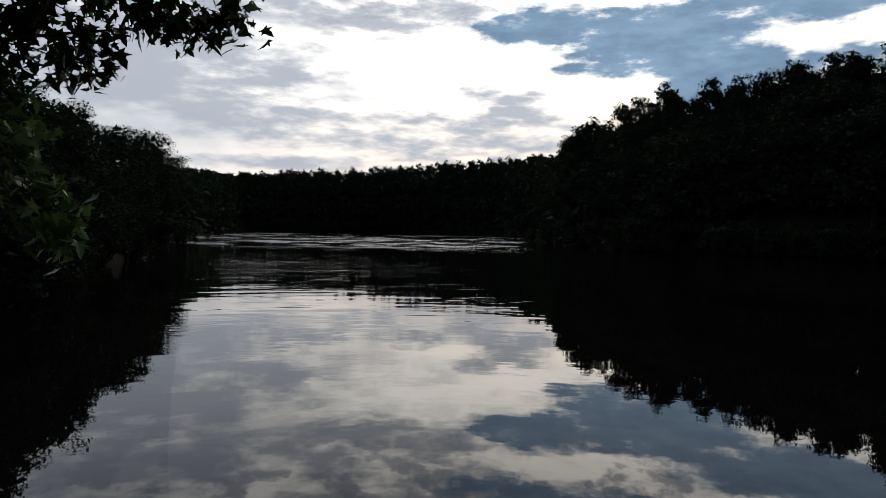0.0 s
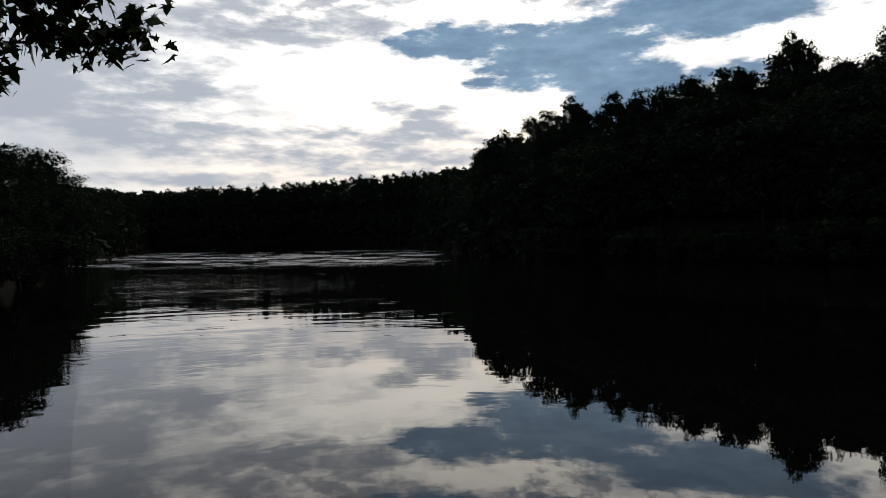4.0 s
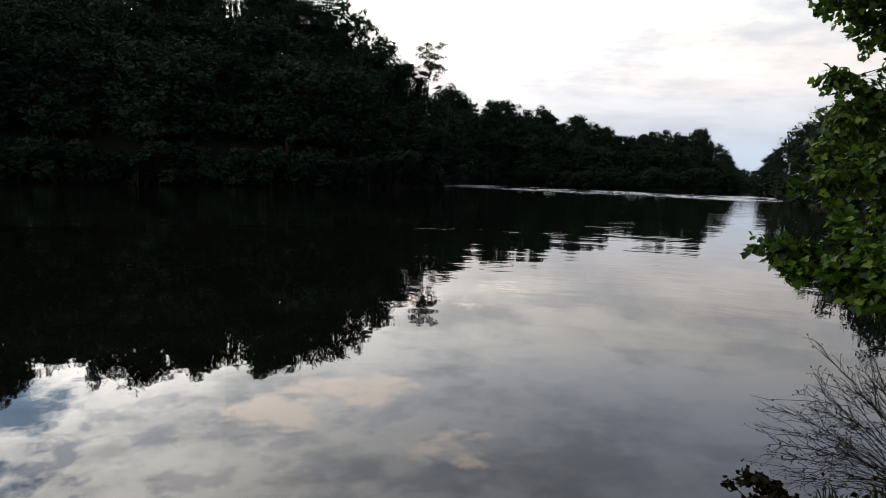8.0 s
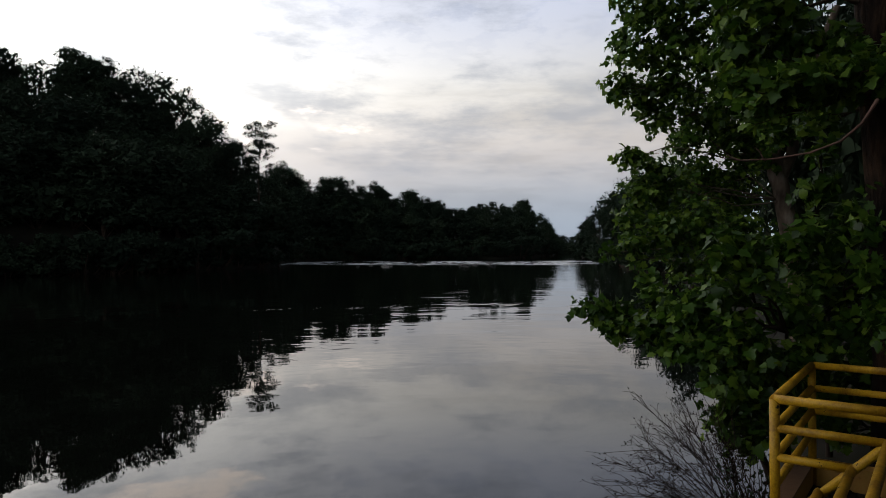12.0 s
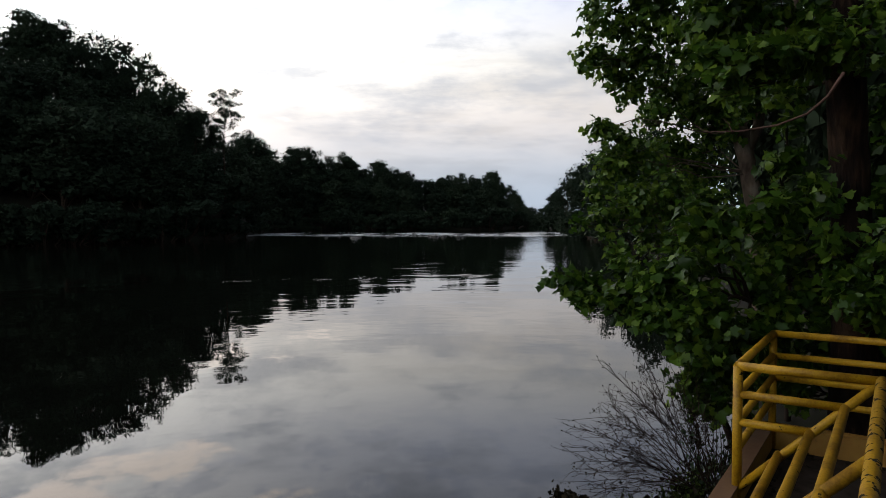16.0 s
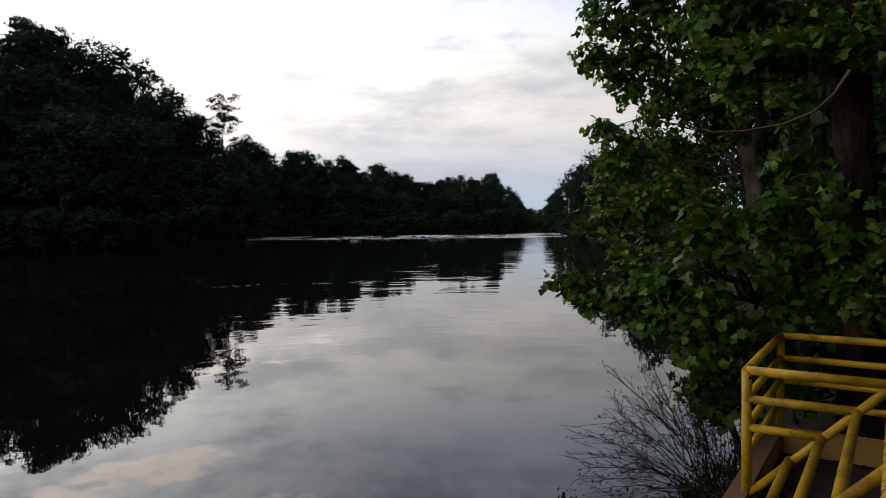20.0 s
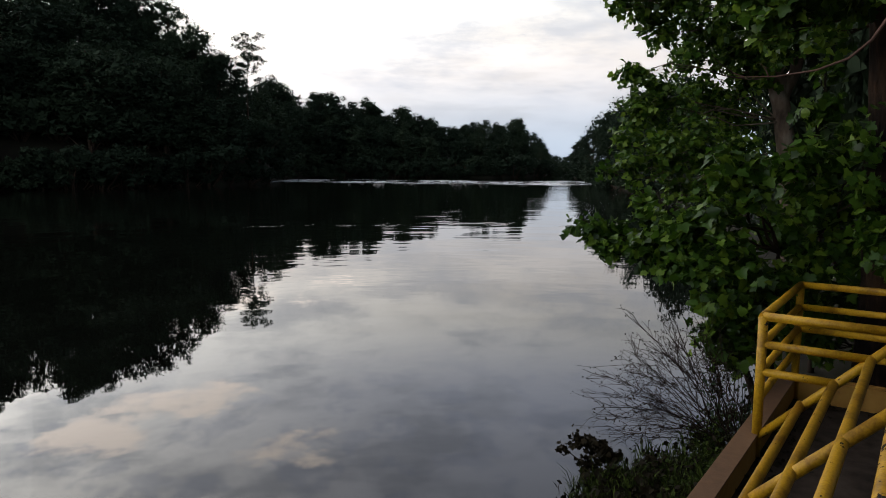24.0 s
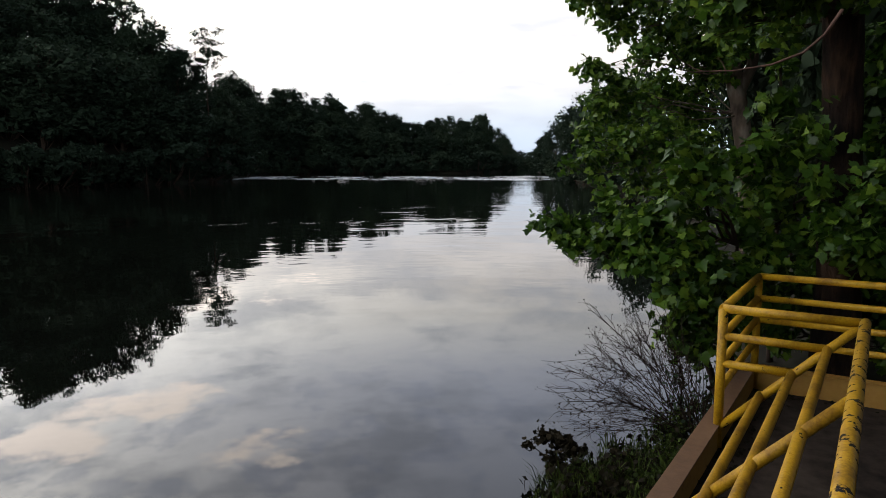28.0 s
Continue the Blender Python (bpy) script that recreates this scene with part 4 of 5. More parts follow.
def limbs(root, name, start, clumps, thick, seed, mat, sides=6, wobble=0.05):
    r = np.random.default_rng(seed)
    pieces = []
    for i, (a, e, d, k) in enumerate(clumps):
        c = sight(a, e, d)
        s = start[int(np.argmin([np.linalg.norm(c - p) + (0.6 if p[2] > c[2] + 0.1 else 0) for p in start]))]
        line = bent(r, s, c, 6, wobble, 0.05)
        pieces.append(tube(line, np.linspace(thick, thick * 0.25, 6), sides))
        for _ in range(5):
            t = c + r.normal(0, k * 0.36, 3)
            pieces.append(tube(bent(r, line[int(r.integers(2, 6))], t, 4, wobble * 0.3), np.linspace(thick * 0.25, 0.003, 4), 4))
    return child(name, mesh_of(name, *joined(pieces), mat), root)


def trunk(root, line, radii, mat, sides=16, seed=0, label=""):
    r = np.random.default_rng(seed)
    line = np.asarray(line, float)
    s = np.linspace(0, len(line) - 1, 26)
    pts = np.stack([np.interp(s, range(len(line)), line[:, k]) for k in range(3)], 1)
    pts += r.normal(0, 0.008, pts.shape)
    rad = np.interp(s, range(len(line)), radii) * (1 + r.normal(0, 0.025, len(s)))
    me = mesh_of("trunk", *tube(pts, rad, sides), mat)
    me.polygons.foreach_set("use_smooth", [True] * len(me.polygons))
    return child("trunk", me, root, label)


# the tree behind the landing, its dark trunk beside the rail
tree_a = tagged(new("tree"), "dark-trunked riverside tree with lobed green leaves behind the railing", "tree")
line_a = [(8.42, -2.80, 0.1), (8.44, -2.79, 1.2), (8.46, -2.76, 2.8), (8.46, -2.70, 3.9), (8.33, -2.58, 5.2), (8.2, -2.5, 7.5), (8.1, -2.4, 10.0)]
trunk(tree_a, line_a, [0.31, 0.24, 0.215, 0.205, 0.2, 0.17, 0.13], DARK_BARK, 18, 4)
UPPER_A = [(98.5, 12.3, 8.0, 0.28), (100.2, 11.6, 8.0, 0.34), (99.7, 10.3, 8.0, 0.25), (102.2, 12.0, 8.0, 0.38), (104.3, 11.3, 8.3, 0.36), (103.4, 9.2, 9.0, 0.32), (105.4, 12.5, 8.2, 0.36),
           (107.1, 12.6, 8.0, 0.36), (108.6, 11.4, 8.0, 0.3), (98.4, 14.7, 8.5, 0.45), (102.0, 14.9, 8.5, 0.45), (105.5, 14.4, 8.5, 0.3), (109.8, 14.2, 8.3, 0.35), (100.0, 18.0, 8.5, 0.6),
           (112.0, 17.5, 8.5, 0.6)]
limbs(tree_a, "branchwork", [np.array(p) for p in bent(np.random.default_rng(3), line_a[3], line_a[6], 16, 0.03)], UPPER_A, 0.035, 41, BARK)
leafy(tree_a, "crown", UPPER_A, 150, 0.115, 42)
VINE = [(106.6, 1.5, 8.5, 0.12), (109.4, 0.9, 8.5, 0.12), (106.6, 3.9, 8.5, 0.11), (106.6, -1.3, 8.5, 0.16), (109.2, -2.4, 8.5, 0.16), (107.6, -4.6, 8.3, 0.2), (108.6, -6.0, 8.3, 0.22)]
leafy(tree_a, "vine", VINE, 32, 0.095, 43, label="green leaves climbing the trunk")
bough = [(7.17, -2.23, 4.56), (7.23, -2.12, 4.36), (7.30, -1.96, 4.21), (7.38, -1.71, 4.12), (7.45, -1.37, 4.08), (7.50, -1.02, 4.09)]
bough = [(8.2, -2.55, 4.75)] + bough
bare = tube(np.array(bough), [0.022, 0.018, 0.015, 0.013, 0.011, 0.008, 0.004], 7)
spur = tube(np.array([(7.46, -1.30, 4.08), (7.44, -1.26, 4.16), (7.47, -1.21, 4.22)]), [0.007, 0.005, 0.002], 5)
spur_2 = tube(np.array([(7.49, -1.08, 4.09), (7.52, -0.99, 4.13), (7.55, -0.95, 4.17)]), [0.006, 0.004, 0.002], 5)
child("bare_branch", mesh_of("bare_branch", *joined([bare, spur, spur_2]), REDDISH), tree_a, "thin bare reddish branch")

# the paler forked tree at the water's edge
tree_b = tagged(new("tree"), "pale-barked forked tree with lobed leaves at the water's edge", "tree")
line_b = [(12.2, -2.70, 0.0), (12.25, -2.67, 1.7), (12.37, -2.55, 3.1), (12.37, -2.41, 3.95), (12.34, -2.27, 4.65), (12.26, -1.95, 5.5), (12.0, -1.5, 7.0), (11.8, -1.0, 9.0)]
trunk(tree_b, line_b, [0.23, 0.19, 0.16, 0.145, 0.14, 0.11, 0.08, 0.05], PALE_BARK, 16, 5)
fork = tube(bent(np.random.default_rng(5), (12.35, -2.35, 4.25), (12.0, -3.15, 7.0), 7, 0.03), np.linspace(0.10, 0.05, 7), 10)
child("limb", mesh_of("limb", *fork, PALE_BARK), tree_b)
CROWN_B = [(89.0, 12.8, 12.0, 0.41), (91.1, 12.1, 12.5, 0.50), (93.2, 12.6, 12.0, 0.55), (92.1, 10.4, 12.5, 0.43), (95.0, 10.6, 13.0, 0.59), (96.9, 11.8, 12.0, 0.61), (96.5, 8.8, 13.0, 0.52),
           (94.2, 8.3, 12.0, 0.41), (98.6, 9.8, 13.5, 0.46), (90.5, 15.5, 12.0, 0.7), (94.0, 16.0, 12.0, 0.8), (98.0, 15.5, 12.5, 0.8), (92.0, 19.5, 12.0, 0.9), (97.0, 20.0, 12.0, 1.0), (100.4, 8.4, 11.8, 0.36), (102.4, 9.0, 11.8, 0.38), (101.2, 10.6, 11.8, 0.45), (99.6, 6.4, 12.4, 0.3), (97.9, 7.9, 12.6, 0.5), (99.2, 7.4, 12.9, 0.42), (99.0, 8.9, 12.4, 0.45), (100.2, 9.8, 12.7, 0.5),
           (98.0, 6.4, 12.8, 0.4)]
SIDE_B = [(89.8, 7.2, 11.0, 0.26), (91.4, 6.0, 11.5, 0.46), (90.6, 4.2, 11.0, 0.44), (93.0, 4.2, 11.5, 0.59), (95.2, 5.6, 12.5, 0.64), (97.3, 4.1, 13.0, 0.66), (89.6, 1.7, 10.5, 0.34),
          (88.0, -0.5, 10.0, 0.17), (90.1, -0.2, 10.0, 0.32), (92.5, 0.8, 10.5, 0.48), (95.1, 1.4, 11.0, 0.56), (98.0, 1.0, 12.0, 0.55), (97.0, -1.5, 11.5, 0.5),
          (94.0, -2.0, 11.0, 0.45)]
starts_b = [np.array(p) for p in line_b[2:8]]
limbs(tree_b, "branchwork", starts_b, CROWN_B + SIDE_B, 0.016, 51, PALE_BARK, 5, 0.08)
leafy(tree_b, "crown", CROWN_B, 440, 0.092, 52)
leafy(tree_b, "side_growth", SIDE_B, 380, 0.088, 53)

# the low bough that reaches over the water
sapling = tagged(new("sapling"), "leafy sapling arching low over the river", "sapling")
LOW = [(85.9, -5.0, 9.0, 0.20), (87.5, -5.6, 9.0, 0.26), (89.4, -5.9, 9.0, 0.31), (88.8, -7.3, 8.8, 0.2), (91.3, -6.7, 8.6, 0.29), (93.1, -5.4, 8.6, 0.29), (91.8, -4.2, 9.0, 0.20),
       (91.1, -3.0, 9.5, 0.19), (94.6, -6.9, 8.4, 0.29), (92.9, -8.2, 8.4, 0.22), (95.0, -4.5, 8.6, 0.3), (96.5, -8.5, 8.2, 0.3)]
limbs(sapling, "branchwork", [np.array((9.2, -1.6, 0.2)), np.array((9.0, -1.3, 1.2)), np.array((9.0, -1.0, 1.8))], LOW, 0.03, 61, TWIG)
pole = tube(np.array([(9.3, -1.75, -0.1), (9.2, -1.6, 0.4), (9.05, -1.3, 1.2), (9.0, -1.0, 1.8)]), [0.05, 0.045, 0.04, 0.03], 8)
child("trunk", mesh_of("trunk", *pole, TWIG), sapling)
leafy(sapling, "foliage", LOW, 150, 0.098, 62)

# broad-leaved thicket behind the rail
THICKET = [[(97.0, -1.0, 7.9, 0.22), (98.3, 0.0, 7.9, 0.22), (99.3, -2.4, 8.0, 0.3), (97.1, -4.0, 8.2, 0.34), (94.9, -5.6, 8.4, 0.3), (95.6, -8.4, 8.2, 0.3), (98.4, -7.0, 8.2, 0.4),
            (99.7, -9.6, 8.4, 0.36), (97.2, -11.0, 8.2, 0.3), (96.4, -13.2, 8.2, 0.24), (98.5, -12.5, 8.4, 0.3),
            (98.2, -9.4, 8.3, 0.34), (99.6, -11.4, 8.4, 0.34), (100.6, -13.4, 8.5, 0.34), (99.0, -14.2, 8.3, 0.26), (101.2, -9.2, 8.7, 0.36), (97.8, -15.2, 8.2, 0.2)],
           [(101.1, -5.0, 9.0, 0.4), (101.4, -0.3, 8.8, 0.28), (103.1, -2.6, 9.0, 0.38), (103.0, 0.9, 8.8, 0.25), (103.2, 4.0, 9.0, 0.28), (103.6, 6.5, 9.0, 0.22), (104.5, -0.2, 9.2, 0.33),
            (105.4, 2.0, 9.6, 0.25), (105.2, -3.7, 9.2, 0.38), (103.4, -7.2, 9.0, 0.4), (106.0, -6.4, 9.2, 0.32), (102.2, -9.7, 9.4, 0.38), (106.6, -2.0, 8.4, 0.24), (107.6, -4.5, 8.4, 0.28), (106.6, 0.8, 8.5, 0.14), (108.2, -6.5, 8.4, 0.3)],
           [(110.4, -1.3, 8.0, 0.24), (110.4, -3.4, 8.0, 0.26), (110.0, -6.2, 8.4, 0.3), (109.9, 4.7, 9.4, 0.33), (109.9, 7.8, 9.6, 0.34), (110.3, 1.5, 9.2, 0.3), (111.8, -3.4, 8.4, 0.3),
            (112.0, 0.7, 8.8, 0.33), (108.5, -8.4, 9.4, 0.36), (111.2, -8.0, 9.0, 0.36), (113.5, -5.5, 8.8, 0.4), (113.0, 5.0, 9.4, 0.45)],
           [(103.5, -11.0, 9.6, 0.4), (105.5, -10.0, 9.6, 0.42), (107.5, -11.5, 9.8, 0.42), (109.5, -10.5, 9.8, 0.42), (111.5, -11.0, 9.8, 0.45), (113.5, -9.5, 9.8, 0.45),
            (104.5, -13.5, 9.4, 0.35), (108.5, -13.5, 9.6, 0.38), (112.0, -13.5, 9.6, 0.38), (102.0, -12.6, 9.3, 0.36), (106.5, -8.5, 10.0, 0.4), (110.5, -8.0, 10.0, 0.4)]]
FEET = [(8.5, -1.7, 0.2), (9.6, -2.4, 0.3), (9.4, -3.9, 0.4), (9.3, -3.1, 0.2)]
for i, (spots, foot) in enumerate(zip(THICKET, FEET)):
    plant_root = tagged(new("shrub"), "tall shrub with big lobed bright green leaves beside the landing", "shrub", "shrubs beside the landing")
    f = np.array(foot)
    limbs(plant_root, "branchwork", [f, f + (0, 0, 0.6), f + (0, 0, 1.3), f + (0, 0, 2.0)], spots, 0.022, 70 + i, TWIG)
    stem = tube(np.array([f - (0, 0, 0.4), f + (0.02, 0, 0.6), f + (0, 0.03, 1.3), f + (0, 0, 2.0)]), [0.05, 0.04, 0.03, 0.02], 7)
    child("main_stem", mesh_of("main_stem", *stem, TWIG), plant_root)
    leafy(plant_root, "foliage", spots, 130, 0.115, 80 + i)

# darker growth closing the bank behind
BACK_BUSH = [shrub(91, 5.0, 3.0, 22, 8000, 0.08, 0.3), shrub(92, 5.0, 3.4, 24, 8500, 0.08, 0.3)]
for i, (a, d, h, w) in enumerate([(104.0, 26, 3.6, 0.7), (105.5, 20, 3.6, 0.6), (108.5, 18, 6.0, 0.5), (111, 16, 7.0, 0.6), (115, 12.5, 7.0, 0.5), (120, 12, 7.0, 0.5)]):
    plant(BACK_BUSH[i % 2], a, d, h, "shadowed undergrowth closing the near bank", "bush", "undergrowth of the near bank", w, 5.0)
for a, d, h in [(109, 30, 15), (114, 24, 14), (120, 21, 14)]:
    plant(UPSTREAM[int(a) % 2], a, d, h, "broadleaf tree crowding the near bank downstream", "tree", "trees of the near bank", 1.0)
# low growth along the shaded shore downstream
for i, (a, d, h) in enumerate([(86.4, 182, 6.0), (87.4, 138, 5.0), (88.4, 120, 5.0), (89.6, 104, 4.6), (90.8, 92, 4.4), (92.0, 81, 4.2), (93.2, 72, 4.0), (94.4, 64, 3.8), (95.6, 55, 3.6), (96.8, 44, 3.2), (97.8, 34, 2.6)]):
    plant(BUSHES[i % 3], a, d, h, "low bush along the shaded shore", "bush", "bushes along the shaded shore", 1.3, 5.0)
for i, (a, d, h) in enumerate([(88.2, 128, 13), (89.6, 112, 12), (91.0, 98, 12), (92.5, 86, 11), (94.0, 76, 11), (95.5, 64, 8.5), (97.0, 52, 6.5)]):
    plant(FILL[i % 2], a, d, h, "broadleaf tree on the shaded shore downstream", "tree", "trees of the near bank", 0.9)
# growth along the upstream bank
for i, (a, d, h) in enumerate([(-37, 0.5, 4.5), (-40, 0.3, 4.5), (-43, 0.5, 5), (-46, 0.5, 5), (-50, 0.5, 5), (-33.5, 0.5, 4.5), (-54, 0.5, 4.5), (-41.5, 0.2, 4), (-35.2, 0.3, 4.5), (-38.4, 0.4, 4.5), (-44.6, 0.3, 4.5), (-31.6, 0.6, 5)]):
    plant(BACK_BUSH[i % 2], a, far_shore(a) + d, h, "dark bush hanging over the upstream bank", "bush", "bushes of the upstream bank", 1.2, 5.0)
# unseen trees added on the bank behind the landing to cut its skylight
for i, a in enumerate(range(158, 292, 15)):
    plant(FILL[i % 2], a, 11 + 2.5 * (i % 3), 15 + 2 * (i % 2), "unseen broadleaf tree added behind the landing to shade it", "tree", "trees of the near bank", 1.1)

# the overhanging tree upstream, only its hanging boughs in sight
sycamore = tagged(new("tree"), "overhanging tree with large pointed lobed leaves in silhouette", "tree")
trunk(sycamore, [(-5.6, 1.6, 0.6), (-5.6, 1.7, 2.5), (-5.4, 1.9, 4.4), (-5.3, 2.0, 7.0)], [0.36, 0.3, 0.27, 0.2], BARK, 14, 6)
reach = [(-5.4, 1.9, 4.0), (-4.6, 2.9, 4.15), (-3.95, 3.45, 4.12), (-3.57, 3.79, 4.31), (-3.29, 4.02, 4.42), (-3.04, 4.18, 4.49), (-2.65, 4.41, 4.58), (-2.14, 4.65, 4.68)]
droop_line = [(-5.4, 1.85, 3.2), (-4.4, 2.8, 3.5), (-3.75, 3.35, 3.55), (-3.45, 3.6, 3.42), (-3.1, 3.75, 3.25)]
child("bough", mesh_of("bough", *tube(np.array(reach), [0.06, 0.03, 0.02, 0.016, 0.012, 0.009, 0.006, 0.003], 8), BARK), sycamore)
child("bough", mesh_of("bough", *tube(np.array(droop_line), [0.04, 0.02, 0.012, 0.008, 0.003], 7), BARK), sycamore)
HIGH_LEAVES = [(-25.5, 16.1, 5.0, 0.11), (-27.0, 15.0, 5.0, 0.16), (-28.7, 15.3, 5.0, 0.17), (-27.4, 13.7, 5.0, 0.1), (-30.3, 14.9, 5.2, 0.15), (-32.0, 15.6, 5.2, 0.19), (-33.5, 14.5, 5.4, 0.15),
               (-35.1, 15.8, 5.4, 0.22), (-34.9, 12.5, 5.2, 0.11), (-36.4, 11.5, 5.4, 0.16), (-37.9, 12.1, 5.6, 0.2), (-35.6, 10.4, 5.4, 0.08), (-29.5, 18.5, 5.2, 0.25), (-34.0, 19.0, 5.2, 0.3)]
SIDE_LEAVES = [(-40.3, 14.3, 5.5, 0.22), (-38.0, 15.5, 5.5, 0.13), (-41.0, 11.3, 5.5, 0.18), (-39.3, 10.3, 5.5, 0.15), (-40.8, 8.6, 5.8, 0.17), (-43.4, 11.3, 5.5, 0.35), (-43.8, 5.6, 5.5, 0.3),
               (-39.5, 18.5, 5.3, 0.35), (-44.0, 17.0, 5.5, 0.4)]
LOW_LEAVES = [(-40.8, 5.0, 5.0, 0.17), (-40.1, 3.4, 5.0, 0.15), (-39.1, 1.9, 5.0, 0.12), (-36.9, 0.3, 4.8, 0.11), (-38.0, -1.0, 4.8, 0.10), (-36.4, -1.0, 4.8, 0.09), (-39.8, 6.3, 5.4, 0.16),
              (-42.8, 2.5, 5.0, 0.25), (-38.4, 0.6, 5.0, 0.12), (-36.0, 0.6, 4.8, 0.09)]
limbs(sycamore, "twigwork", [np.array(p) for p in reach[2:]], HIGH_LEAVES + SIDE_LEAVES, 0.009, 94, BARK, 5, 0.015)
limbs(sycamore, "twigwork", [np.array(p) for p in droop_line[1:]], LOW_LEAVES, 0.008, 95, BARK, 5, 0.015)
# upper leaves coloured dark as if backlit, low ones paler as if lit
leafy(sycamore, "foliage", HIGH_LEAVES, 48, 0.098, 96, FOLIAGE_SHADED, 1.6, 0.15, lobes=POINTED)
leafy(sycamore, "foliage", SIDE_LEAVES, 64, 0.098, 97, FOLIAGE_SHADED, 1.6, 0.15, lobes=POINTED)
leafy(sycamore, "foliage", LOW_LEAVES, 36, 0.09, 98, FOLIAGE_LIT, 1.6, 0.15, lobes=POINTED)


# ---- the bank below the landing ----
def twiggy_bush():
    """Leafless arching stems with fine side twigs and a few small leaves."""
    root = tagged(new("bush"), "bare twiggy bush arching over the water with a few small leaves", "bush")
    r = np.random.default_rng(31)
    stems, twigs, buds = [], [], []
    fan = [(89.6, -22.2), (87.8, -21.0), (87.9, -18.7), (87.2, -16.4), (89.0, -14.7), (90.4, -13.4), (92.5, -11.7), (94.0, -11.2), (95.6, -11.8), (97.2, -13.0)]
    for i in range(34):
        foot = np.array((7.62, -1.15, 0.2)) + r.normal(0, (0.16, 0.12, 0.02))
        s = (i + r.uniform(0, 1)) / 34 * (len(fan) - 1.001)
        (a0, e0), (a1, e1), u = fan[int(s)], fan[int(s) + 1], s % 1
        grown = r.uniform(0.52, 0.86) if i % 5 else 0.92
        tip = foot + (sight(a0 + (a1 - a0) * u, e0 + (e1 - e0) * u, r.uniform(7.0, 8.0)) - foot) * grown
        mid = foot * 0.45 + tip * 0.55 + np.array((0, 0, r.uniform(0.05, 0.22)))
        t = np.linspace(0, 1, 9)[:, None]
        line = (1 - t) ** 2 * foot + 2 * t * (1 - t) * mid + t ** 2 * tip + r.normal(0, 0.008, (9, 3))
        stems.append(tube(line, np.linspace(0.007, 0.002, 9), 5))
        for _ in range(14):
            k = int(r.integers(3, 9))
            run = line[k] - line[k - 1]
            end = line[k] + run * r.uniform(0.6, 2.0) + r.normal(0, 0.09, 3)
            side = bent(r, line[k], end, 4, 0.01)
            twigs.append(tube(side, [0.003, 0.0026, 0.0022, 0.0016], 4))
            for _ in range(2):
                q = int(r.integers(1, 4))
                spray = bent(r, side[q], side[q] + (side[q] - side[q - 1]) * r.uniform(0.4, 1.2) + r.normal(0, 0.04, 3), 3, 0.005)
                twigs.append(tube(spray, [0.0022, 0.0018, 0.0013], 3))
                buds += [spray[2]] if r.uniform() < 0.6 else []
            buds += [side[3]] if r.uniform() < 0.8 else []
    child("branchwork", mesh_of("branchwork", *joined(stems), TWIG), root)
    child("twigwork", mesh_of("twigwork", *joined(twigs), TWIG), root)
    p = np.repeat(np.array(buds), 2, 0) + r.normal(0, 0.016, (2 * len(buds), 3))
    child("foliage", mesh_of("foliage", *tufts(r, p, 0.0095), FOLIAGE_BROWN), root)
    # upright leafy shoots by the kerb
    shoots, blades = [], []
    for i in range(17):
        foot = np.array((7.8, -1.17, 0.2)) + r.normal(0, (0.25, 0.13, 0.02))
        tip = foot + np.array((r.normal(0, 0.12), r.normal(0.05, 0.1), r.uniform(0.6, 1.25)))
        line = bent(r, foot, tip, 6, 0.012)
        shoots.append(tube(line, np.linspace(0.006, 0.002, 6), 5))
        for k in range(1, 6):
            blades += [line[k] + r.normal(0, 0.045, 3) for _ in range(4)]
    child("shootwork", mesh_of("shootwork", *joined(shoots), TWIG), root)
    child("shoot_foliage", mesh_of("shoot_foliage", *tufts(r, np.array(blades), 0.023), FOLIAGE_FAR), root)


def grass(name, spots, n, tall, label, seed, mat=FOLIAGE_GRASS, kind="stuff", wide=0.006):
    r = np.random.default_rng(seed)
    v, f = [], []
    for x, y, z, rad in spots:
        for _ in range(n):
            a, q = r.uniform(0, 6.28), rad * math.sqrt(r.uniform(0, 1))
            b = np.array((x + math.cos(a) * q, y + math.sin(a) * q, z - 0.03))
            lean = r.normal(0, 0.35, 2)
            h = tall * r.uniform(0.5, 1.2)
            w = wide * r.uniform(0.7, 1.4)
            side = np.array((math.sin(a), -math.cos(a), 0)) * w
            m = b + np.array((lean[0] * h * 0.35, lean[1] * h * 0.35, h * 0.6))
            t = b + np.array((lean[0] * h, lean[1] * h, h * (0.95 - 0.3 * abs(lean[0]))))
            k = len(v)
            v += [b - side, b + side, m + side * 0.8, m - side * 0.8, t + side * 0.1, t - side * 0.1]
            f += [(k, k + 1, k + 2, k + 3), (k + 3, k + 2, k + 4, k + 5)]
    return tagged(new(name, mesh_of(name, v, f, mat)), label, "grass", kind=kind)


twiggy_bush()
BANK = [(6.2, -0.85, 0.25, 0.35), (6.6, -0.8, 0.25, 0.35), (7.1, -0.85, 0.22, 0.35), (6.5, -0.35, 0.12, 0.3), (7.0, -0.4, 0.12, 0.3), (5.7, -0.6, 0.3, 0.3), (7.6, -1.0, 0.2, 0.35), (8.2, -1.3, 0.2, 0.35),
        (5.3, -0.35, 0.3, 0.35), (6.05, 0.15, 0.2, 0.3), (5.7, 0.2, 0.25, 0.28), (6.25, -0.1, 0.2, 0.3)]
grass("bank_grass", BANK, 150, 0.22, "dark tangled grass and weeds on the bank", 33)
tuft = grass("grass_tuft", [(6.15, -0.72, 0.28, 0.07)], 16, 0.34, "pale green broad-bladed grass tuft by the kerb", 34, kind="thing", wide=0.014)
weeds = tagged(new("weeds"), "dark low leafy weeds covering the muddy bank", "weeds")
wr = np.random.default_rng(35)
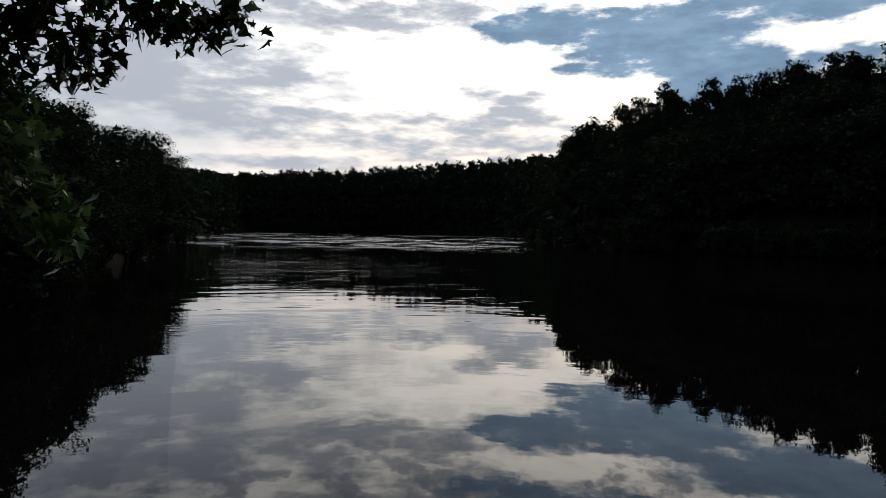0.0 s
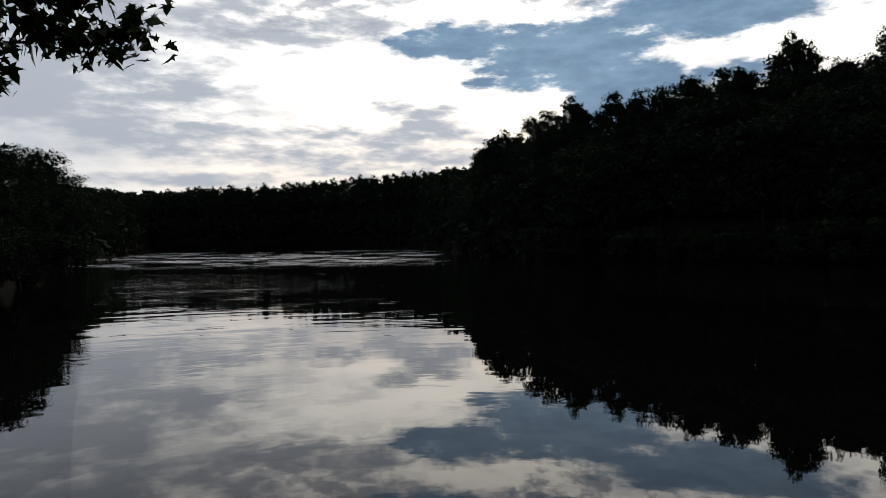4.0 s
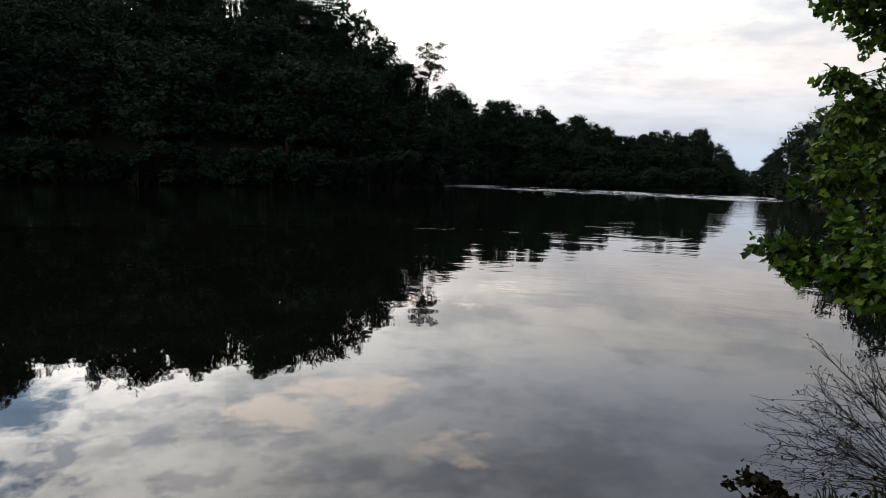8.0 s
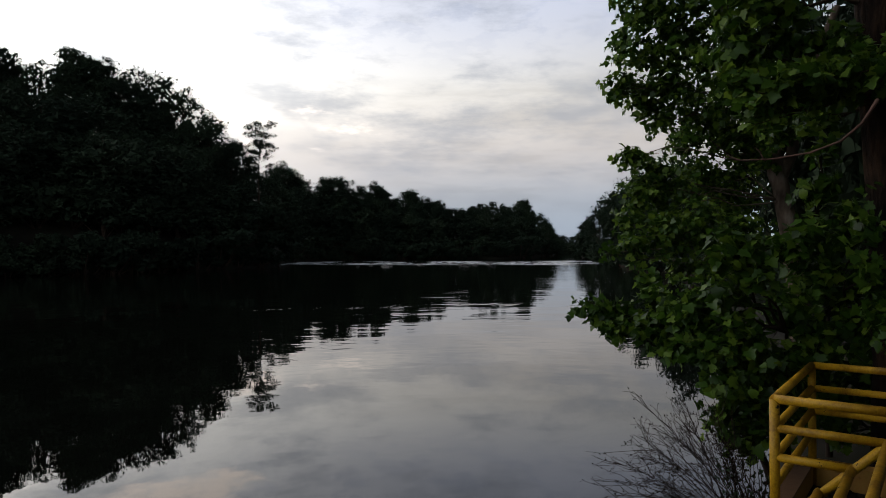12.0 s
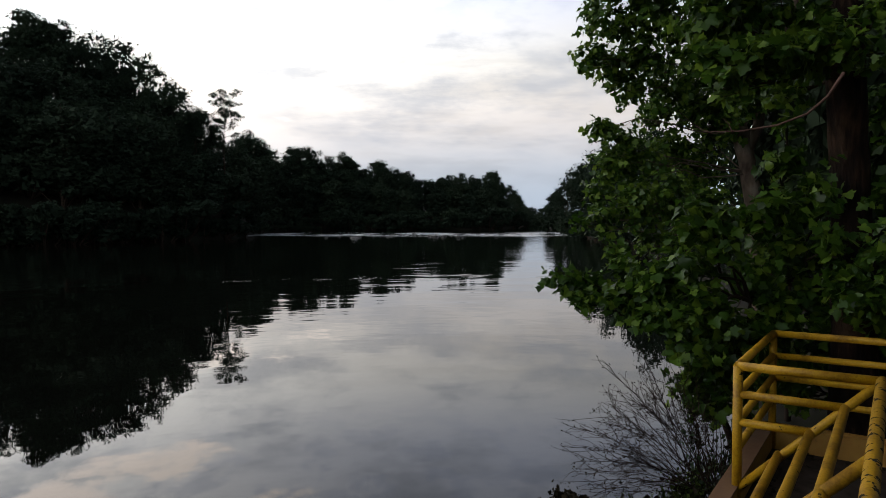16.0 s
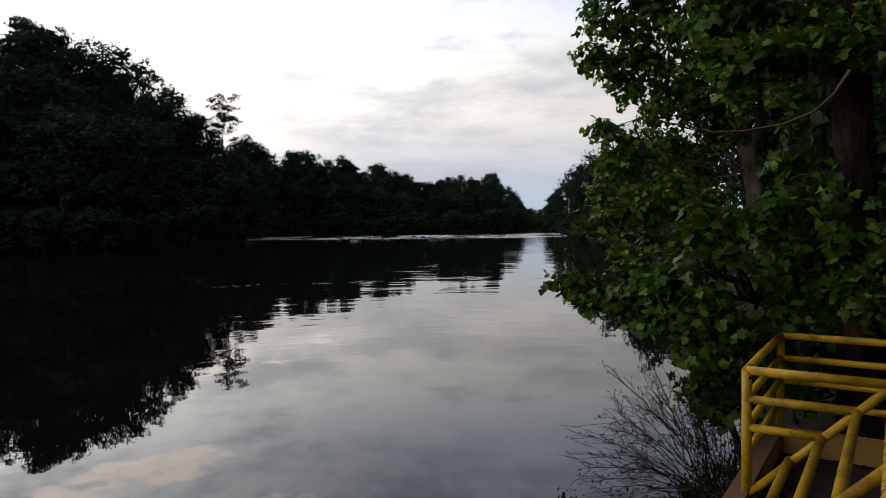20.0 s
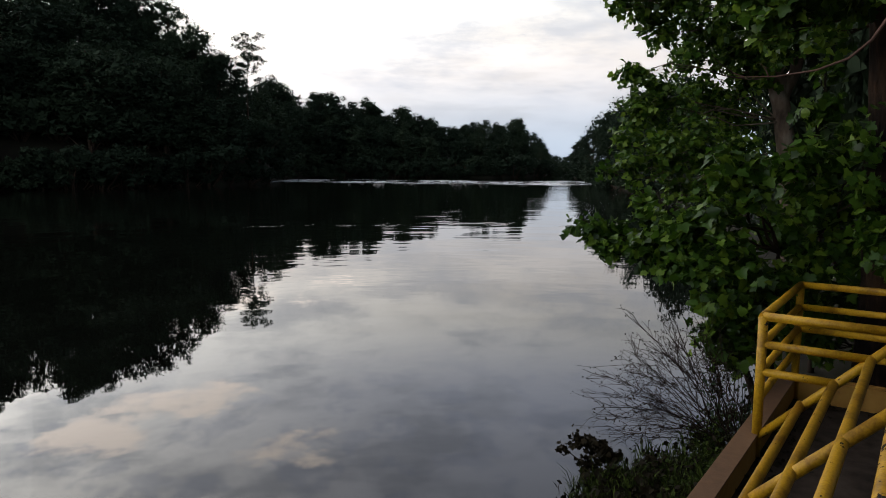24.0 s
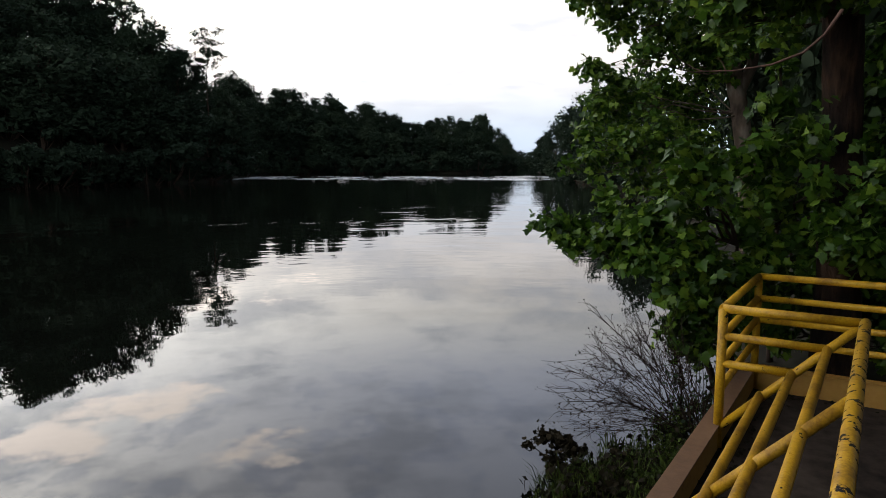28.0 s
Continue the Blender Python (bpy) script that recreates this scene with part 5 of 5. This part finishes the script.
wp = np.concatenate([np.array((x, y, z + 0.05)) + wr.normal(0, (q * 0.5, q * 0.5, 0.06), (90, 3)) for x, y, z, q in BANK])
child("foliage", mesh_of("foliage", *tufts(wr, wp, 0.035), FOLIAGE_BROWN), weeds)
green = tagged(new("weeds"), "small-leaved olive green weeds beside the kerb", "weeds")
gp = np.concatenate([np.array((x, y, z + 0.1)) + wr.normal(0, (q * 0.55, q * 0.4, 0.06), (170, 3)) for x, y, z, q in BANK[:4] + BANK[5:7]])
child("foliage", mesh_of("foliage", *tufts(wr, gp, 0.02), FOLIAGE_GRASS), green)
child("stalkwork", mesh_of("stalkwork", *joined([tube(bent(wr, p - (0, 0, 0.16), p, 3, 0.01), [0.003, 0.002, 0.0015], 3) for p in gp[::5]]), TWIG), green)
wl = [tube(bent(wr, p - (0, 0, 0.12), p, 3, 0.01), [0.003, 0.003, 0.002], 4) for p in wp[::6]]
child("stalkwork", mesh_of("stalkwork", *joined(wl), TWIG), weeds)
seedling = tagged(new("sapling"), "dark lobed leaves of a low sapling over the water's edge", "sapling")
sl = [(6.70, 0.55, 0.30, 0.10), (6.85, 0.42, 0.34, 0.14), (6.8, 0.25, 0.32, 0.16), (6.65, 0.08, 0.30, 0.14), (6.5, 0.3, 0.26, 0.15), (6.45, 0.02, 0.22, 0.14), (6.3, 0.2, 0.2, 0.16), (6.1, 0.0, 0.2, 0.16), (6.35, -0.25, 0.24, 0.16), (6.0, -0.25, 0.25, 0.16), (6.6, -0.3, 0.26, 0.14)]
sr = np.random.default_rng(36)
sp = in_clumps(sr, [q[:3] for q in sl], [q[3] for q in sl], 620, 0.2, 0.6)
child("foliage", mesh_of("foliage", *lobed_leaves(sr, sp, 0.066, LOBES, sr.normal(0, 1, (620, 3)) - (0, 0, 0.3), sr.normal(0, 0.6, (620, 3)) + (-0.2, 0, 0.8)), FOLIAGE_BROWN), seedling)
child("branchwork", mesh_of("branchwork", *joined([tube(bent(sr, (6.35, -0.25, 0.0), q[:3], 5, 0.02), np.linspace(0.012, 0.004, 5), 5) for q in sl]), TWIG), seedling)


# ---- stones breaking the shallow water ----
def rock(seed):
    r = np.random.default_rng(seed)
    bm = bmesh.new()
    bmesh.ops.create_icosphere(bm, subdivisions=2, radius=1.0)
    for p in bm.verts:
        k = 1 + 0.35 * noise.noise(Vector(p.co) * 1.4 + Vector((seed * 3.1, 0, 0))) + r.normal(0, 0.05)
        p.co = Vector((p.co.x * k * 1.4, p.co.y * k, p.co.z * k * 0.55))
    me = bpy.data.meshes.new("rock")
    bm.to_mesh(me)
    bm.free()
    me.materials.append(STONE)
    return me


ROCKS = [rock(k) for k in range(5)]
rr = np.random.default_rng(55)
for i in range(44):
    if i < 30:
        a, d = rr.uniform(66, 82), rr.uniform(114, 140)
    else:
        a, d = rr.uniform(-26, 0), rr.uniform(105, 210)
    size = rr.uniform(0.25, 0.75) * (1 if i < 30 else 1.3)
    stone = new("rock", ROCKS[i % 5])
    stone.matrix_world = Matrix.Translation(polar(a, d, 0.02)) @ Matrix.Rotation(rr.uniform(0, 6.28), 4, "Z") @ Matrix.Diagonal((size, size, size * rr.uniform(0.5, 1.0), 1))
    tagged(stone, "dark wet river stone breaking the shallow water", "rock", "stones in the shallows")
